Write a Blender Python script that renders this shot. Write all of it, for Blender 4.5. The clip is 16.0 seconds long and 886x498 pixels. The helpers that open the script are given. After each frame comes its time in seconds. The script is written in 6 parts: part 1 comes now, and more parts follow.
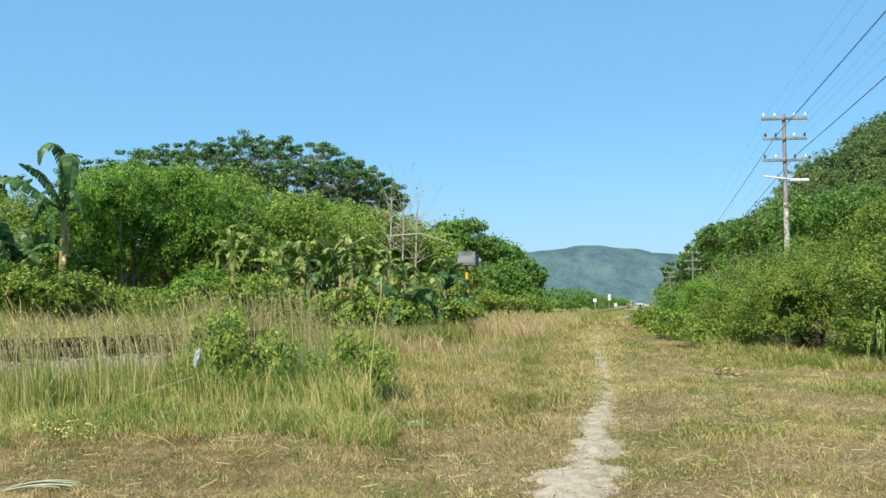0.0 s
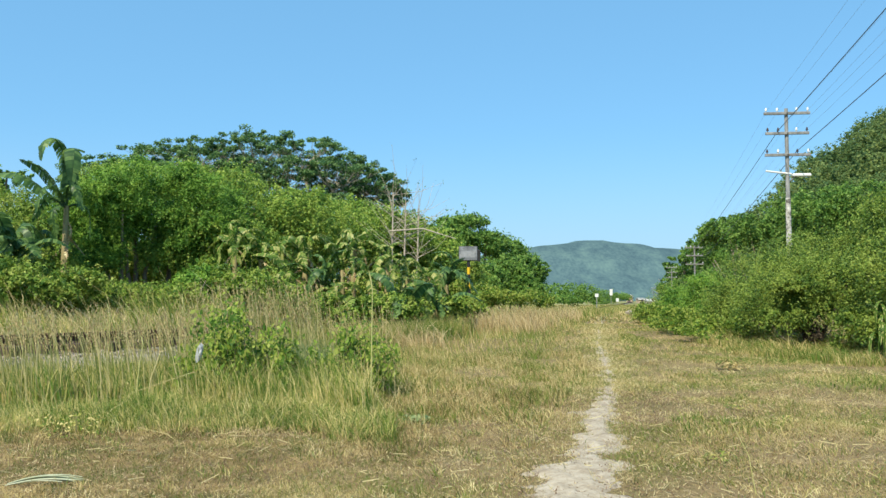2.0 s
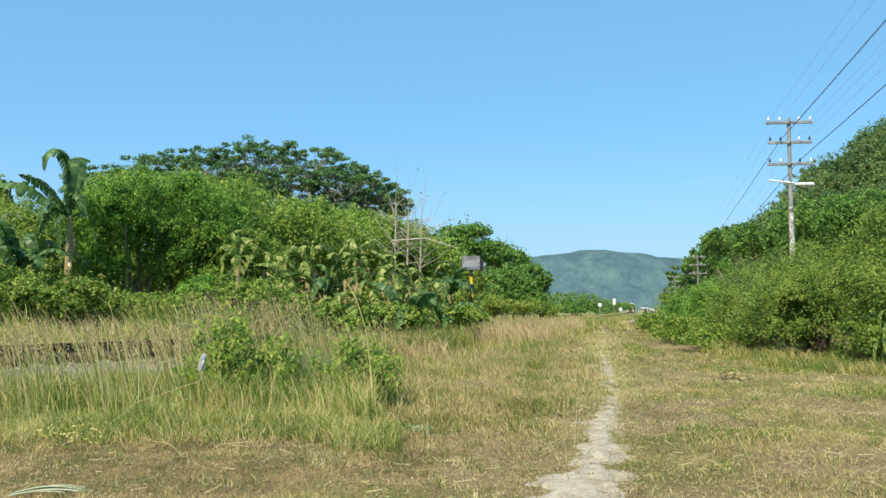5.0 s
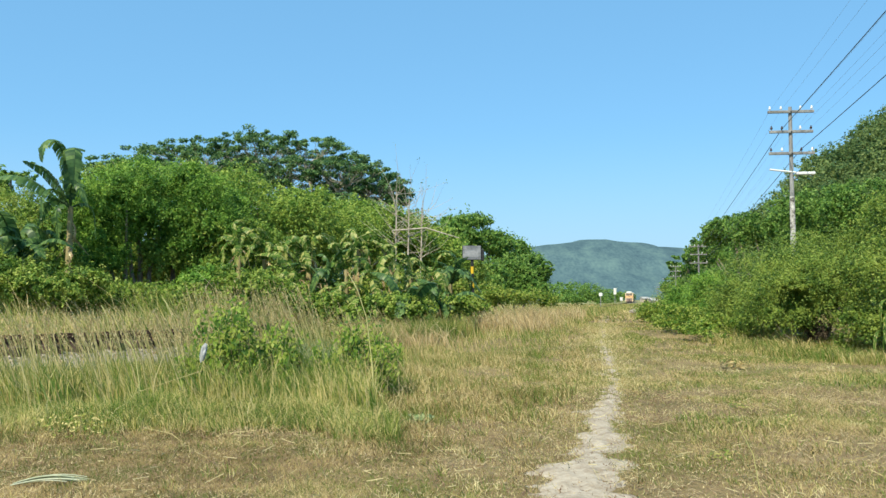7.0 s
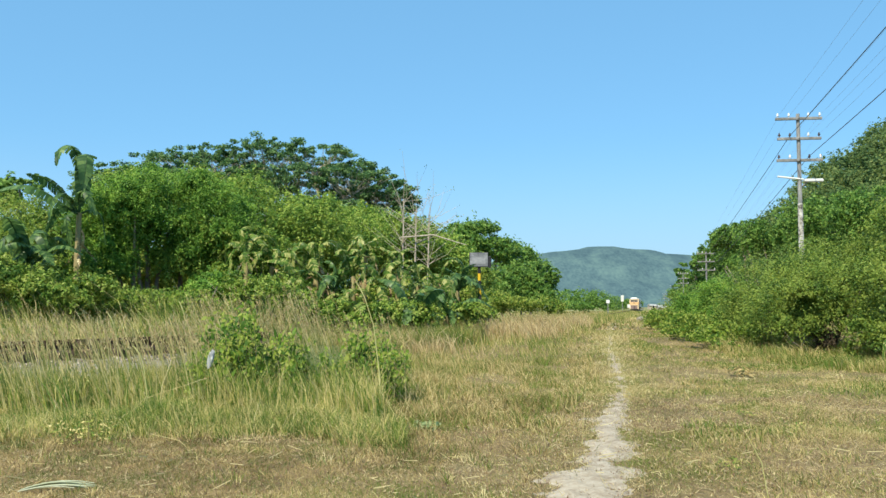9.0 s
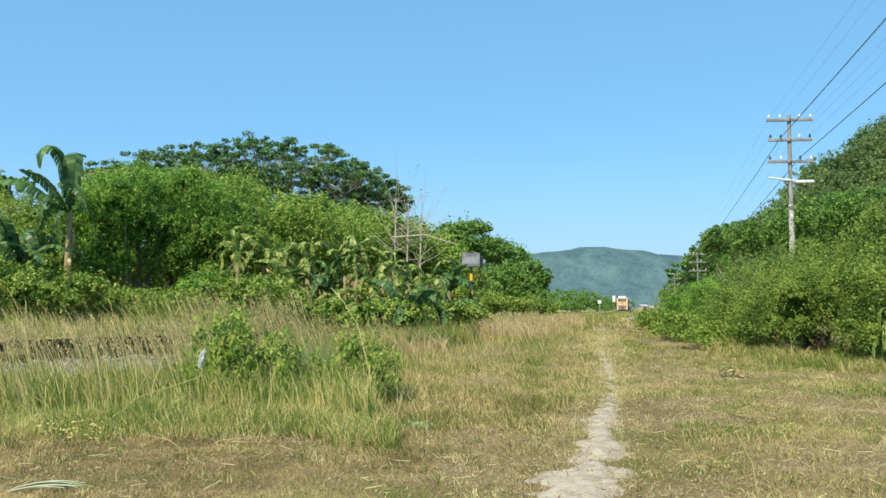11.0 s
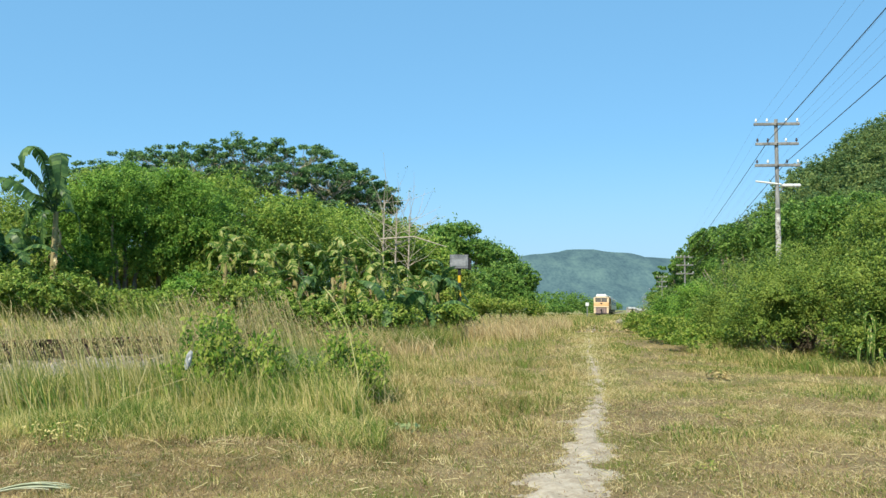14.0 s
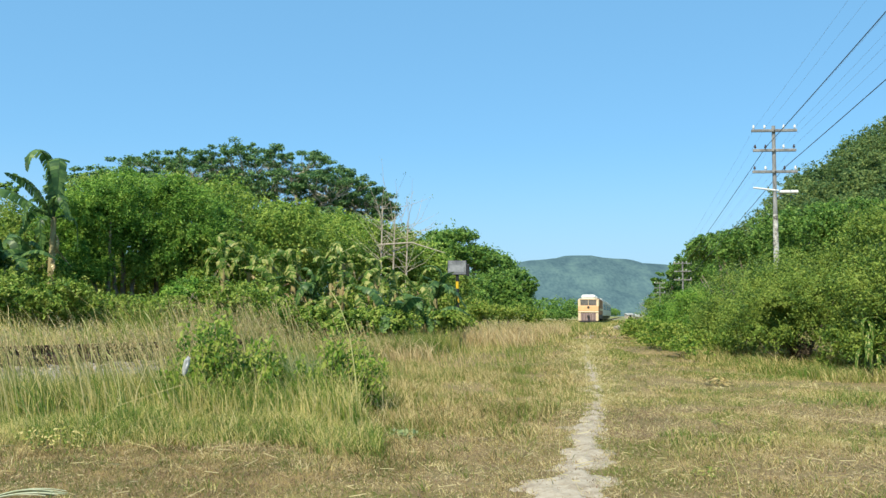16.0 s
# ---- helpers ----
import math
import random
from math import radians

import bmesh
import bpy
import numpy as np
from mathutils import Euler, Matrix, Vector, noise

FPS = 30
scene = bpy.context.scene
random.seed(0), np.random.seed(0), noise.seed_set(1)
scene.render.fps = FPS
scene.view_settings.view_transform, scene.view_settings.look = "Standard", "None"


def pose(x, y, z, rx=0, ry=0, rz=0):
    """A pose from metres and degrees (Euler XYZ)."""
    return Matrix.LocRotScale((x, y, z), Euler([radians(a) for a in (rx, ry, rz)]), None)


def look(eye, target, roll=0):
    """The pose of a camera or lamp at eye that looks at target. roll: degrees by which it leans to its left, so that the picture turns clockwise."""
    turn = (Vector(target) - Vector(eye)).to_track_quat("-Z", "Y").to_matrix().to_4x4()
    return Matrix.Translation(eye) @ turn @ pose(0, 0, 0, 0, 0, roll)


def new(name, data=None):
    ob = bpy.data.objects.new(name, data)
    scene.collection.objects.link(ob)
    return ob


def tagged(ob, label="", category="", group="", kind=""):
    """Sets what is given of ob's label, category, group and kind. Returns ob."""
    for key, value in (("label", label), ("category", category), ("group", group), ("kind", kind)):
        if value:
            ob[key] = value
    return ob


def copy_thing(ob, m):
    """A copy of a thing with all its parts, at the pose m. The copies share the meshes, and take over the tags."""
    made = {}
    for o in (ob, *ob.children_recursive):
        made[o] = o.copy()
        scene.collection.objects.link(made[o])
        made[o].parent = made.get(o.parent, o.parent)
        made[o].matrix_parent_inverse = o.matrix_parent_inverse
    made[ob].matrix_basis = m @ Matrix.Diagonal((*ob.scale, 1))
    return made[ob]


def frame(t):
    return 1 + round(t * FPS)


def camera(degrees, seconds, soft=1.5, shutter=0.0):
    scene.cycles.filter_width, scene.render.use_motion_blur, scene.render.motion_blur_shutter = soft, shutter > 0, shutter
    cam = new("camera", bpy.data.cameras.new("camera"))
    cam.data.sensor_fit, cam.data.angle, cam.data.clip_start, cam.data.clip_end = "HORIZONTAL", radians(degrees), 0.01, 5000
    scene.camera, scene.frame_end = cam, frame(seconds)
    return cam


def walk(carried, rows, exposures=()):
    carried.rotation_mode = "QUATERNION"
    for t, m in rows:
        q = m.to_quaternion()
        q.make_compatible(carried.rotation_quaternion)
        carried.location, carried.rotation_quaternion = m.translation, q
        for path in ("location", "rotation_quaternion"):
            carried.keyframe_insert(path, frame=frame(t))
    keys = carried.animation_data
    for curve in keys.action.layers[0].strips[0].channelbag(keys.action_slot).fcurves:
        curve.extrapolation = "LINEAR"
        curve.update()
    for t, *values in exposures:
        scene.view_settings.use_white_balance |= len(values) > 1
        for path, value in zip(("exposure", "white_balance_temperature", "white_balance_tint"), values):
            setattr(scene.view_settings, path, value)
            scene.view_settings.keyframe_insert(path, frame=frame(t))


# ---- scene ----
EYE = (0.0, 0.0, 1.45)

# ---- camera: held by hand on one spot; seconds, heading, tilt, lean in degrees ----
cam = camera(54, 16.0, soft=1.48)
SWAY = [
    (0.0, 0.000, 3.719, 0.000),
    (0.5, 0.006, 3.717, -0.037),
    (1.0, -0.071, 3.692, -0.151),
    (1.5, -0.161, 3.619, -0.078),
    (2.0, -0.116, 3.388, -0.001),
    (2.5, -0.134, 3.268, 0.059),
    (3.0, -0.144, 3.377, -0.092),
    (3.5, 0.027, 3.943, 0.135),
    (4.0, -0.276, 4.127, -0.018),
    (6.5, -0.303, 3.513, -0.124),
    (7.0, -0.355, 3.349, -0.121),
    (7.5, -0.392, 3.389, -0.095),
    (8.0, -0.359, 3.685, -0.004),
    (8.5, -0.599, 3.797, -0.044),
    (9.0, -0.820, 3.804, -0.044),
    (9.2, -0.269, 3.737, -0.025),
    (11.5, -0.357, 3.815, 0.134),
    (12.0, -1.085, 3.647, 0.188),
    (12.5, -0.981, 3.679, -0.052),
    (13.0, -0.845, 3.990, -0.139),
    (13.5, -0.341, 3.834, 0.128),
    (14.0, 0.480, 3.926, 0.279),
    (14.5, 0.717, 4.440, -0.160),
    (15.0, 1.052, 4.463, 0.273),
    (15.5, 0.710, 4.133, 0.307),
    (16.0, 0.609, 4.320, 0.320),
]


def aim(heading, tilt, lean):
    h, p = radians(heading), radians(tilt)
    ahead = Vector((math.sin(h) * math.cos(p), math.cos(h) * math.cos(p), math.sin(p)))
    return look(EYE, Vector(EYE) + ahead * 10.0, lean)


walk(cam, [(t, aim(h, p, r)) for t, h, p, r in SWAY])

# ---- light ----
SUN_HIGH, SUN_ROUND = 51.0, 208.0     # degrees above the horizon, clockwise from straight ahead
world = bpy.data.worlds.new("sky")
scene.world = world
world.use_nodes = True
wn = world.node_tree.nodes
sky = wn.new("ShaderNodeTexSky")
sky.sky_type = "NISHITA"
sky.sun_disc = False
sky.sun_elevation, sky.sun_rotation = radians(SUN_HIGH), radians(SUN_ROUND)
sky.air_density, sky.dust_density, sky.ozone_density = 0.9, 0.1, 2.5
wn["Background"].inputs["Strength"].default_value = 0.15
clear = wn.new("ShaderNodeMix")
clear.data_type, clear.blend_type = "RGBA", "MULTIPLY"
clear.inputs["Factor"].default_value = 1.0
clear.inputs["B"].default_value = (0.72, 0.95, 0.98, 1)     # the clean blue-green of a clear dry-season sky
world.node_tree.links.new(sky.outputs[0], clear.inputs["A"])
even = wn.new("ShaderNodeMix")     # thin even haze over the whole sky
even.data_type = "RGBA"
even.inputs["Factor"].default_value = 0.62
even.inputs["B"].default_value = (1.10, 2.80, 4.62, 1)
world.node_tree.links.new(clear.outputs["Result"], even.inputs["A"])
where = wn.new("ShaderNodeTexCoord")     # paler, greyer air low over the horizon
split = wn.new("ShaderNodeSeparateXYZ")
low_air = wn.new("ShaderNodeMapRange")
low_air.interpolation_type = "SMOOTHSTEP"
for slot, value in (("From Min", -0.05), ("From Max", 0.20), ("To Min", 1.0), ("To Max", 0.0)):
    low_air.inputs[slot].default_value = value
haze = wn.new("ShaderNodeMix")
haze.data_type = "RGBA"
haze.inputs["B"].default_value = (2.35, 3.45, 4.45, 1)
world.node_tree.links.new(where.outputs["Generated"], split.inputs[0])
world.node_tree.links.new(split.outputs["Z"], low_air.inputs["Value"])
world.node_tree.links.new(low_air.outputs["Result"], haze.inputs["Factor"])
world.node_tree.links.new(even.outputs["Result"], haze.inputs["A"])
world.node_tree.links.new(haze.outputs["Result"], wn["Background"].inputs["Color"])
sun_data = bpy.data.lights.new("sun", "SUN")
sun_data.energy, sun_data.angle, sun_data.color = 5.0, radians(0.5), (1.0, 0.92, 0.74)
sun = new("sun", sun_data)
a, e = radians(SUN_ROUND), radians(SUN_HIGH)
to_sun = Vector((math.sin(a) * math.cos(e), math.cos(a) * math.cos(e), math.sin(e)))
sun.matrix_world = look(to_sun * 60, (0, 0, 0))
scene.view_settings.exposure = 0.38


# ---- materials ----
def material(name, colours, rough=0.7, scale=3.0, fine=40.0, bump=0.2, island=0.0, obj=0.0, metal=0.0, thin=0.0, spec=0.3, stops=None, stretch=None, swing=1.0):
    """A surface that runs between colours by broad noise, fine grain and the chance of each leaf or thing."""
    m = bpy.data.materials.new(name)
    m.use_nodes = True
    n, link = m.node_tree.nodes, m.node_tree.links.new
    b = n["Principled BSDF"]
    b.inputs["Roughness"].default_value = rough
    b.inputs["Metallic"].default_value = metal
    b.inputs["Specular IOR Level"].default_value = spec
    co = n.new("ShaderNodeTexCoord")
    src = co.outputs["Object"]
    if stretch:
        mp = n.new("ShaderNodeMapping")
        mp.inputs["Scale"].default_value = stretch
        link(src, mp.inputs["Vector"])
        src = mp.outputs["Vector"]
    broad = n.new("ShaderNodeTexNoise")
    broad.inputs["Scale"].default_value, broad.inputs["Detail"].default_value = scale, 5
    broad.inputs["Roughness"].default_value = 0.62
    grain = n.new("ShaderNodeTexNoise")
    grain.inputs["Scale"].default_value, grain.inputs["Detail"].default_value = fine, 3
    link(src, broad.inputs["Vector"])
    link(src, grain.inputs["Vector"])

    def combine(one, two, k1, k2):
        add = n.new("ShaderNodeMath")
        add.operation = "MULTIPLY_ADD"
        add.inputs[1].default_value = k1
        link(one, add.inputs[0])
        if two is not None:
            mul = n.new("ShaderNodeMath")
            mul.operation = "MULTIPLY_ADD"
            mul.inputs[1].default_value, mul.inputs[2].default_value = k2, -0.5 * k2
            link(two, mul.inputs[0])
            link(mul.outputs[0], add.inputs[2])
        return add.outputs[0]
    value = combine(broad.outputs["Fac"], grain.outputs["Fac"], swing, 0.45)
    if swing != 1.0:
        even = n.new("ShaderNodeMath")
        even.operation = "SUBTRACT"
        even.inputs[1].default_value = 0.5 * (swing - 1.0)
        link(value, even.inputs[0])
        value = even.outputs[0]
    if island:
        geo = n.new("ShaderNodeNewGeometry")
        value = combine(value, geo.outputs["Random Per Island"], 1.0, island)
    if obj:
        info = n.new("ShaderNodeObjectInfo")
        value = combine(value, info.outputs["Random"], 1.0, obj)
    ramp = n.new("ShaderNodeValToRGB")
    el = ramp.color_ramp.elements
    stops = stops or [0.25 + 0.5 * i / max(1, len(colours) - 1) for i in range(len(colours))]
    while len(el) < len(colours):
        el.new(0.5)
    for k, c in enumerate(colours):
        el[k].position = stops[k]
    for k, c in enumerate(colours):
        el[k].color = (*c, 1)
    link(value, ramp.inputs[0])
    link(ramp.outputs[0], b.inputs["Base Color"])
    if bump:
        bm_ = n.new("ShaderNodeBump")
        bm_.inputs["Strength"].default_value = bump
        bm_.inputs["Distance"].default_value = 0.02
        link(grain.outputs["Fac"], bm_.inputs["Height"])
        link(bm_.outputs[0], b.inputs["Normal"])
    if thin:
        tr = n.new("ShaderNodeBsdfTranslucent")
        mix = n.new("ShaderNodeMixShader")
        mix.inputs[0].default_value = thin
        link(ramp.outputs[0], tr.inputs["Color"])
        link(b.outputs[0], mix.inputs[1])
        link(tr.outputs[0], mix.inputs[2])
        link(mix.outputs[0], n["Material Output"].inputs["Surface"])
    return m


def leafy(name, *colours, island=0.9, scale=1.1, thin=0.36, rough=0.55, swing=1.5, gain=1.0, warm=1.0, spec=0.25):
    colours = [(gain * warm * r, gain * g, gain * b / warm ** 2) for r, g, b in colours]
    return material(name, colours, swing=swing, rough=rough, scale=scale, fine=9.0, bump=0, island=island, thin=thin, spec=spec)


M_GROUND = material("dry_earth", [(0.11, 0.10, 0.035), (0.19, 0.14, 0.065), (0.27, 0.20, 0.095)], rough=0.95, scale=0.5, fine=14, bump=0.6)
M_FARLAND = material("far_grassland", [(0.12, 0.16, 0.04), (0.22, 0.21, 0.07), (0.30, 0.26, 0.10)], rough=0.95, scale=0.02, fine=0.4, bump=0)
M_PATH = material("trodden_earth", [(0.23, 0.18, 0.125), (0.37, 0.315, 0.235), (0.50, 0.435, 0.345)], rough=0.95, scale=4.5, fine=30, bump=0.7)
M_TURF = leafy("turf_blades", (0.14, 0.20, 0.03), (0.26, 0.235, 0.07), (0.37, 0.275, 0.115), (0.58, 0.47, 0.22), island=0.85, scale=0.8, swing=2.9, thin=0.25)
M_TURF_PALE = leafy("bleached_blades", (0.22, 0.24, 0.06), (0.40, 0.35, 0.13), (0.60, 0.51, 0.27), island=0.9, scale=0.8, thin=0.2)
M_WITHERED = leafy("withered_blades", (0.10, 0.14, 0.025), (0.19, 0.145, 0.05), (0.28, 0.20, 0.075), (0.46, 0.36, 0.16), island=0.75, scale=1.3, thin=0.2, swing=2.8)
M_THATCH = leafy("dead_matted_blades", (0.17, 0.10, 0.055), (0.28, 0.19, 0.095), (0.52, 0.42, 0.22), island=1.0, scale=0.6, thin=0.1, swing=2.0)
M_TUFT = leafy("tussock_blades", (0.11, 0.185, 0.028), (0.21, 0.255, 0.05), (0.36, 0.335, 0.10), (0.56, 0.46, 0.20), island=0.8, scale=0.6, swing=1.8, thin=0.3)
M_TALL = leafy("tall_grass_blades", (0.09, 0.17, 0.025), (0.20, 0.27, 0.045), (0.37, 0.36, 0.09), (0.62, 0.52, 0.22), island=1.0, scale=0.9, thin=0.35, gain=1.1)
M_SEED = leafy("dry_seed_heads", (0.34, 0.25, 0.12), (0.50, 0.38, 0.19), (0.62, 0.50, 0.28), island=0.8, scale=0.8, thin=0.35, gain=1.15)
M_STRAW = leafy("straw", (0.42, 0.34, 0.14), (0.60, 0.52, 0.24), (0.72, 0.62, 0.34), island=0.8, thin=0.2)
M_REED = leafy("reed_stem", (0.42, 0.42, 0.14), (0.62, 0.59, 0.27), island=0.3, thin=0.1)
M_REEDS = leafy("grass_stems", (0.24, 0.27, 0.08), (0.46, 0.42, 0.16), (0.66, 0.57, 0.28), island=1.0, thin=0.15)
M_GREY = leafy("grey_green_blades", (0.13, 0.21, 0.09), (0.21, 0.28, 0.12), (0.32, 0.35, 0.15), island=0.8, thin=0.3)
M_BLEACHED = leafy("bleached_leaf", (0.30, 0.34, 0.20), (0.46, 0.50, 0.34), (0.60, 0.62, 0.46), island=0.8, thin=0.2)
M_FINE = leafy("fine_green_leaves", (0.045, 0.115, 0.015), (0.10, 0.205, 0.025), (0.19, 0.30, 0.045), island=0.46, scale=2.2, swing=2.7, thin=0.28, gain=1.41, warm=1.0)
M_OLIVE = leafy("olive_leaves", (0.055, 0.12, 0.018), (0.14, 0.23, 0.03), (0.22, 0.31, 0.045), (0.29, 0.34, 0.075), island=0.46, scale=2.2, swing=2.7, thin=0.28, gain=1.20, warm=1.0)
M_THICKET = leafy("thicket_leaves", (0.055, 0.115, 0.018), (0.13, 0.215, 0.032), (0.22, 0.305, 0.05), (0.26, 0.33, 0.06), island=0.46, scale=1.8, swing=2.7, thin=0.28, gain=1.05)
M_DEEP = leafy("deep_green_leaves", (0.04, 0.11, 0.018), (0.10, 0.20, 0.03), (0.19, 0.30, 0.06), island=0.46, scale=2.2, swing=2.7, thin=0.28, gain=1.18, warm=1.0)
M_RAIN = leafy("rain_tree_leaves", (0.035, 0.09, 0.03), (0.08, 0.155, 0.045), (0.16, 0.24, 0.075), island=0.9, gain=1.45, warm=0.95)
M_VINE = leafy("light_green_leaves", (0.07, 0.15, 0.02), (0.16, 0.27, 0.03), (0.28, 0.37, 0.055), (0.33, 0.38, 0.08), island=0.9, thin=0.42, gain=1.1, warm=1.0)
M_GREYLEAF = leafy("dull_green_leaves", (0.05, 0.125, 0.022), (0.12, 0.215, 0.038), (0.22, 0.31, 0.07), island=0.46, scale=2.2, swing=2.7, thin=0.28, gain=1.48, warm=1.12)
M_HILL = leafy("hill_forest_leaves", (0.06, 0.125, 0.042), (0.125, 0.20, 0.058), (0.225, 0.285, 0.085), island=0.6, scale=0.10)
M_HILLSIDE = material("hillside_thicket", [(0.03, 0.07, 0.02), (0.06, 0.11, 0.03), (0.09, 0.14, 0.04)], rough=0.95, scale=0.08, fine=1.5, bump=0)
M_BANANA = leafy("banana_leaf", (0.09, 0.18, 0.03), (0.19, 0.30, 0.05), (0.50, 0.50, 0.17), island=0.9, scale=1.3, thin=0.45, rough=0.4)
M_BANANA_DEEP = leafy("deep_banana_leaf", (0.04, 0.10, 0.03), (0.08, 0.17, 0.045), (0.18, 0.29, 0.08), island=0.7, scale=1.3, thin=0.4, rough=0.42, spec=0.4)
M_BANANA_DRY = leafy("dry_banana_leaf", (0.30, 0.19, 0.09), (0.55, 0.42, 0.22), (0.74, 0.66, 0.40), island=0.5, scale=2.0, thin=0.2)
M_STEM = material("banana_stem", [(0.14, 0.18, 0.05), (0.30, 0.24, 0.12), (0.36, 0.34, 0.14)], scale=3, fine=20, stretch=(4, 4, 0.6))
M_BARK = material("bark", [(0.13, 0.10, 0.07), (0.24, 0.20, 0.15), (0.36, 0.32, 0.26)], rough=0.9, scale=3, fine=30, bump=0.6, stretch=(3, 3, 0.7))
M_PALEBARK = material("pale_bark", [(0.30, 0.25, 0.18), (0.46, 0.40, 0.31), (0.56, 0.50, 0.40)], rough=0.9, scale=3, fine=30, bump=0.5, stretch=(3, 3, 0.7))
M_TWIG = material("dead_twigs", [(0.04, 0.032, 0.02), (0.085, 0.065, 0.04), (0.15, 0.115, 0.07)], rough=0.9, scale=4, fine=30)
# the far ridge's blue-green carries the haze of distance in its base colour
M_MOUNTAIN = material("hazed_far_forest", [(0.055, 0.098, 0.118), (0.080, 0.136, 0.148), (0.110, 0.178, 0.172)], rough=1.0, scale=0.02, fine=0.16, swing=1.3, bump=0, spec=0.0, stretch=(1.0, 0.22, 1.0))
M_RUST = material("rusty_steel", [(0.035, 0.022, 0.015), (0.08, 0.045, 0.028), (0.14, 0.085, 0.05)], rough=0.85, scale=4, fine=60)
M_STONE = material("ballast_stone", [(0.14, 0.12, 0.085), (0.24, 0.21, 0.155), (0.36, 0.32, 0.25)], rough=0.9, scale=6, fine=50, island=0.7)
M_SLEEPER = material("old_timber_sleeper", [(0.04, 0.03, 0.022), (0.10, 0.075, 0.05)], rough=0.9, scale=5, fine=60)
M_POLE = material("weathered_concrete_pole", [(0.15, 0.15, 0.145), (0.24, 0.24, 0.23), (0.40, 0.40, 0.38)], rough=0.85, scale=4, fine=50, stretch=(3, 3, 0.8))
M_ARM = material("weathered_timber_arm", [(0.13, 0.13, 0.125), (0.22, 0.22, 0.21), (0.38, 0.38, 0.36)], rough=0.85, scale=6, fine=60)
M_PORCELAIN = material("white_porcelain", [(0.72, 0.73, 0.72), (0.84, 0.84, 0.82)], rough=0.2, scale=8, bump=0, spec=0.5)
M_BROWNGLAZE = material("brown_glazed_porcelain", [(0.05, 0.035, 0.03), (0.09, 0.06, 0.05)], rough=0.25, scale=8, bump=0, spec=0.5)
M_CABLE = material("black_cable", [(0.05, 0.06, 0.085), (0.09, 0.10, 0.125)], rough=0.6, scale=3, bump=0)
M_WIRE = material("oxidised_wire", [(0.26, 0.34, 0.42), (0.36, 0.44, 0.52)], rough=0.5, scale=3, bump=0, metal=0.4)
M_WHITE = material("white_paint", [(0.66, 0.66, 0.63), (0.80, 0.80, 0.77)], rough=0.5, scale=3, fine=30, bump=0.1)
M_BAG = material("dull_white_plastic", [(0.24, 0.25, 0.25), (0.52, 0.53, 0.53)], rough=0.4, scale=12, fine=40)
M_PALEPOLE = material("flaking_whitewash", [(0.12, 0.11, 0.095), (0.42, 0.40, 0.35), (0.62, 0.60, 0.54)], rough=0.9, scale=7, fine=40, swing=2.4)
M_YELLOW = material("yellow_paint", [(0.62, 0.38, 0.02), (0.80, 0.52, 0.03)], rough=0.5, scale=8, fine=60)
M_BLACK = material("black_paint", [(0.015, 0.015, 0.015), (0.04, 0.04, 0.04)], rough=0.5, scale=8, fine=60)
M_BOARD = material("weathered_grey_board", [(0.09, 0.10, 0.11), (0.19, 0.20, 0.21), (0.36, 0.37, 0.37)], rough=0.6, scale=4, fine=30)
M_FADED = material("faded_grey_paint", [(0.16, 0.17, 0.18), (0.26, 0.27, 0.28), (0.34, 0.35, 0.36)], rough=0.6, scale=5, fine=25)
M_ORANGE = material("orange_train_paint", [(0.66, 0.37, 0.17), (0.76, 0.49, 0.26)], rough=0.45, scale=2, fine=20, bump=0.05)
M_CREAM = material("cream_train_paint", [(0.70, 0.52, 0.32), (0.80, 0.64, 0.44)], rough=0.45, scale=2, fine=20, bump=0.05)
M_GLASS = material("dark_window_glass", [(0.02, 0.025, 0.03), (0.05, 0.055, 0.06)], rough=0.1, scale=2, bump=0, spec=0.6)
M_UNDER = material("grimy_underframe", [(0.10, 0.075, 0.065), (0.20, 0.15, 0.13)], rough=0.8, scale=3, fine=20)
M_GRILLE = material("grimy_grille", [(0.22, 0.15, 0.14), (0.36, 0.27, 0.25)], rough=0.8, scale=4, fine=20)
M_HAZEGLASS = material("dusty_window_glass", [(0.10, 0.09, 0.08), (0.20, 0.18, 0.16)], rough=0.25, scale=2, bump=0, spec=0.6)
M_REDBROWN = material("red_brown_coach_paint", [(0.30, 0.12, 0.07), (0.42, 0.19, 0.11)], rough=0.5, scale=2, fine=20, bump=0.05)
M_DARKMETAL = material("dark_steel", [(0.02, 0.02, 0.02), (0.06, 0.055, 0.05)], rough=0.6, scale=4, fine=30)
M_ROOF = material("weathered_roof_sheet", [(0.55, 0.55, 0.52), (0.75, 0.75, 0.72)], rough=0.5, scale=2, fine=12)
M_WALL = material("rendered_wall", [(0.45, 0.36, 0.28), (0.60, 0.50, 0.40)], rough=0.9, scale=1, fine=12)


# ---- mesh helpers ----
rng = np.random.default_rng(7)


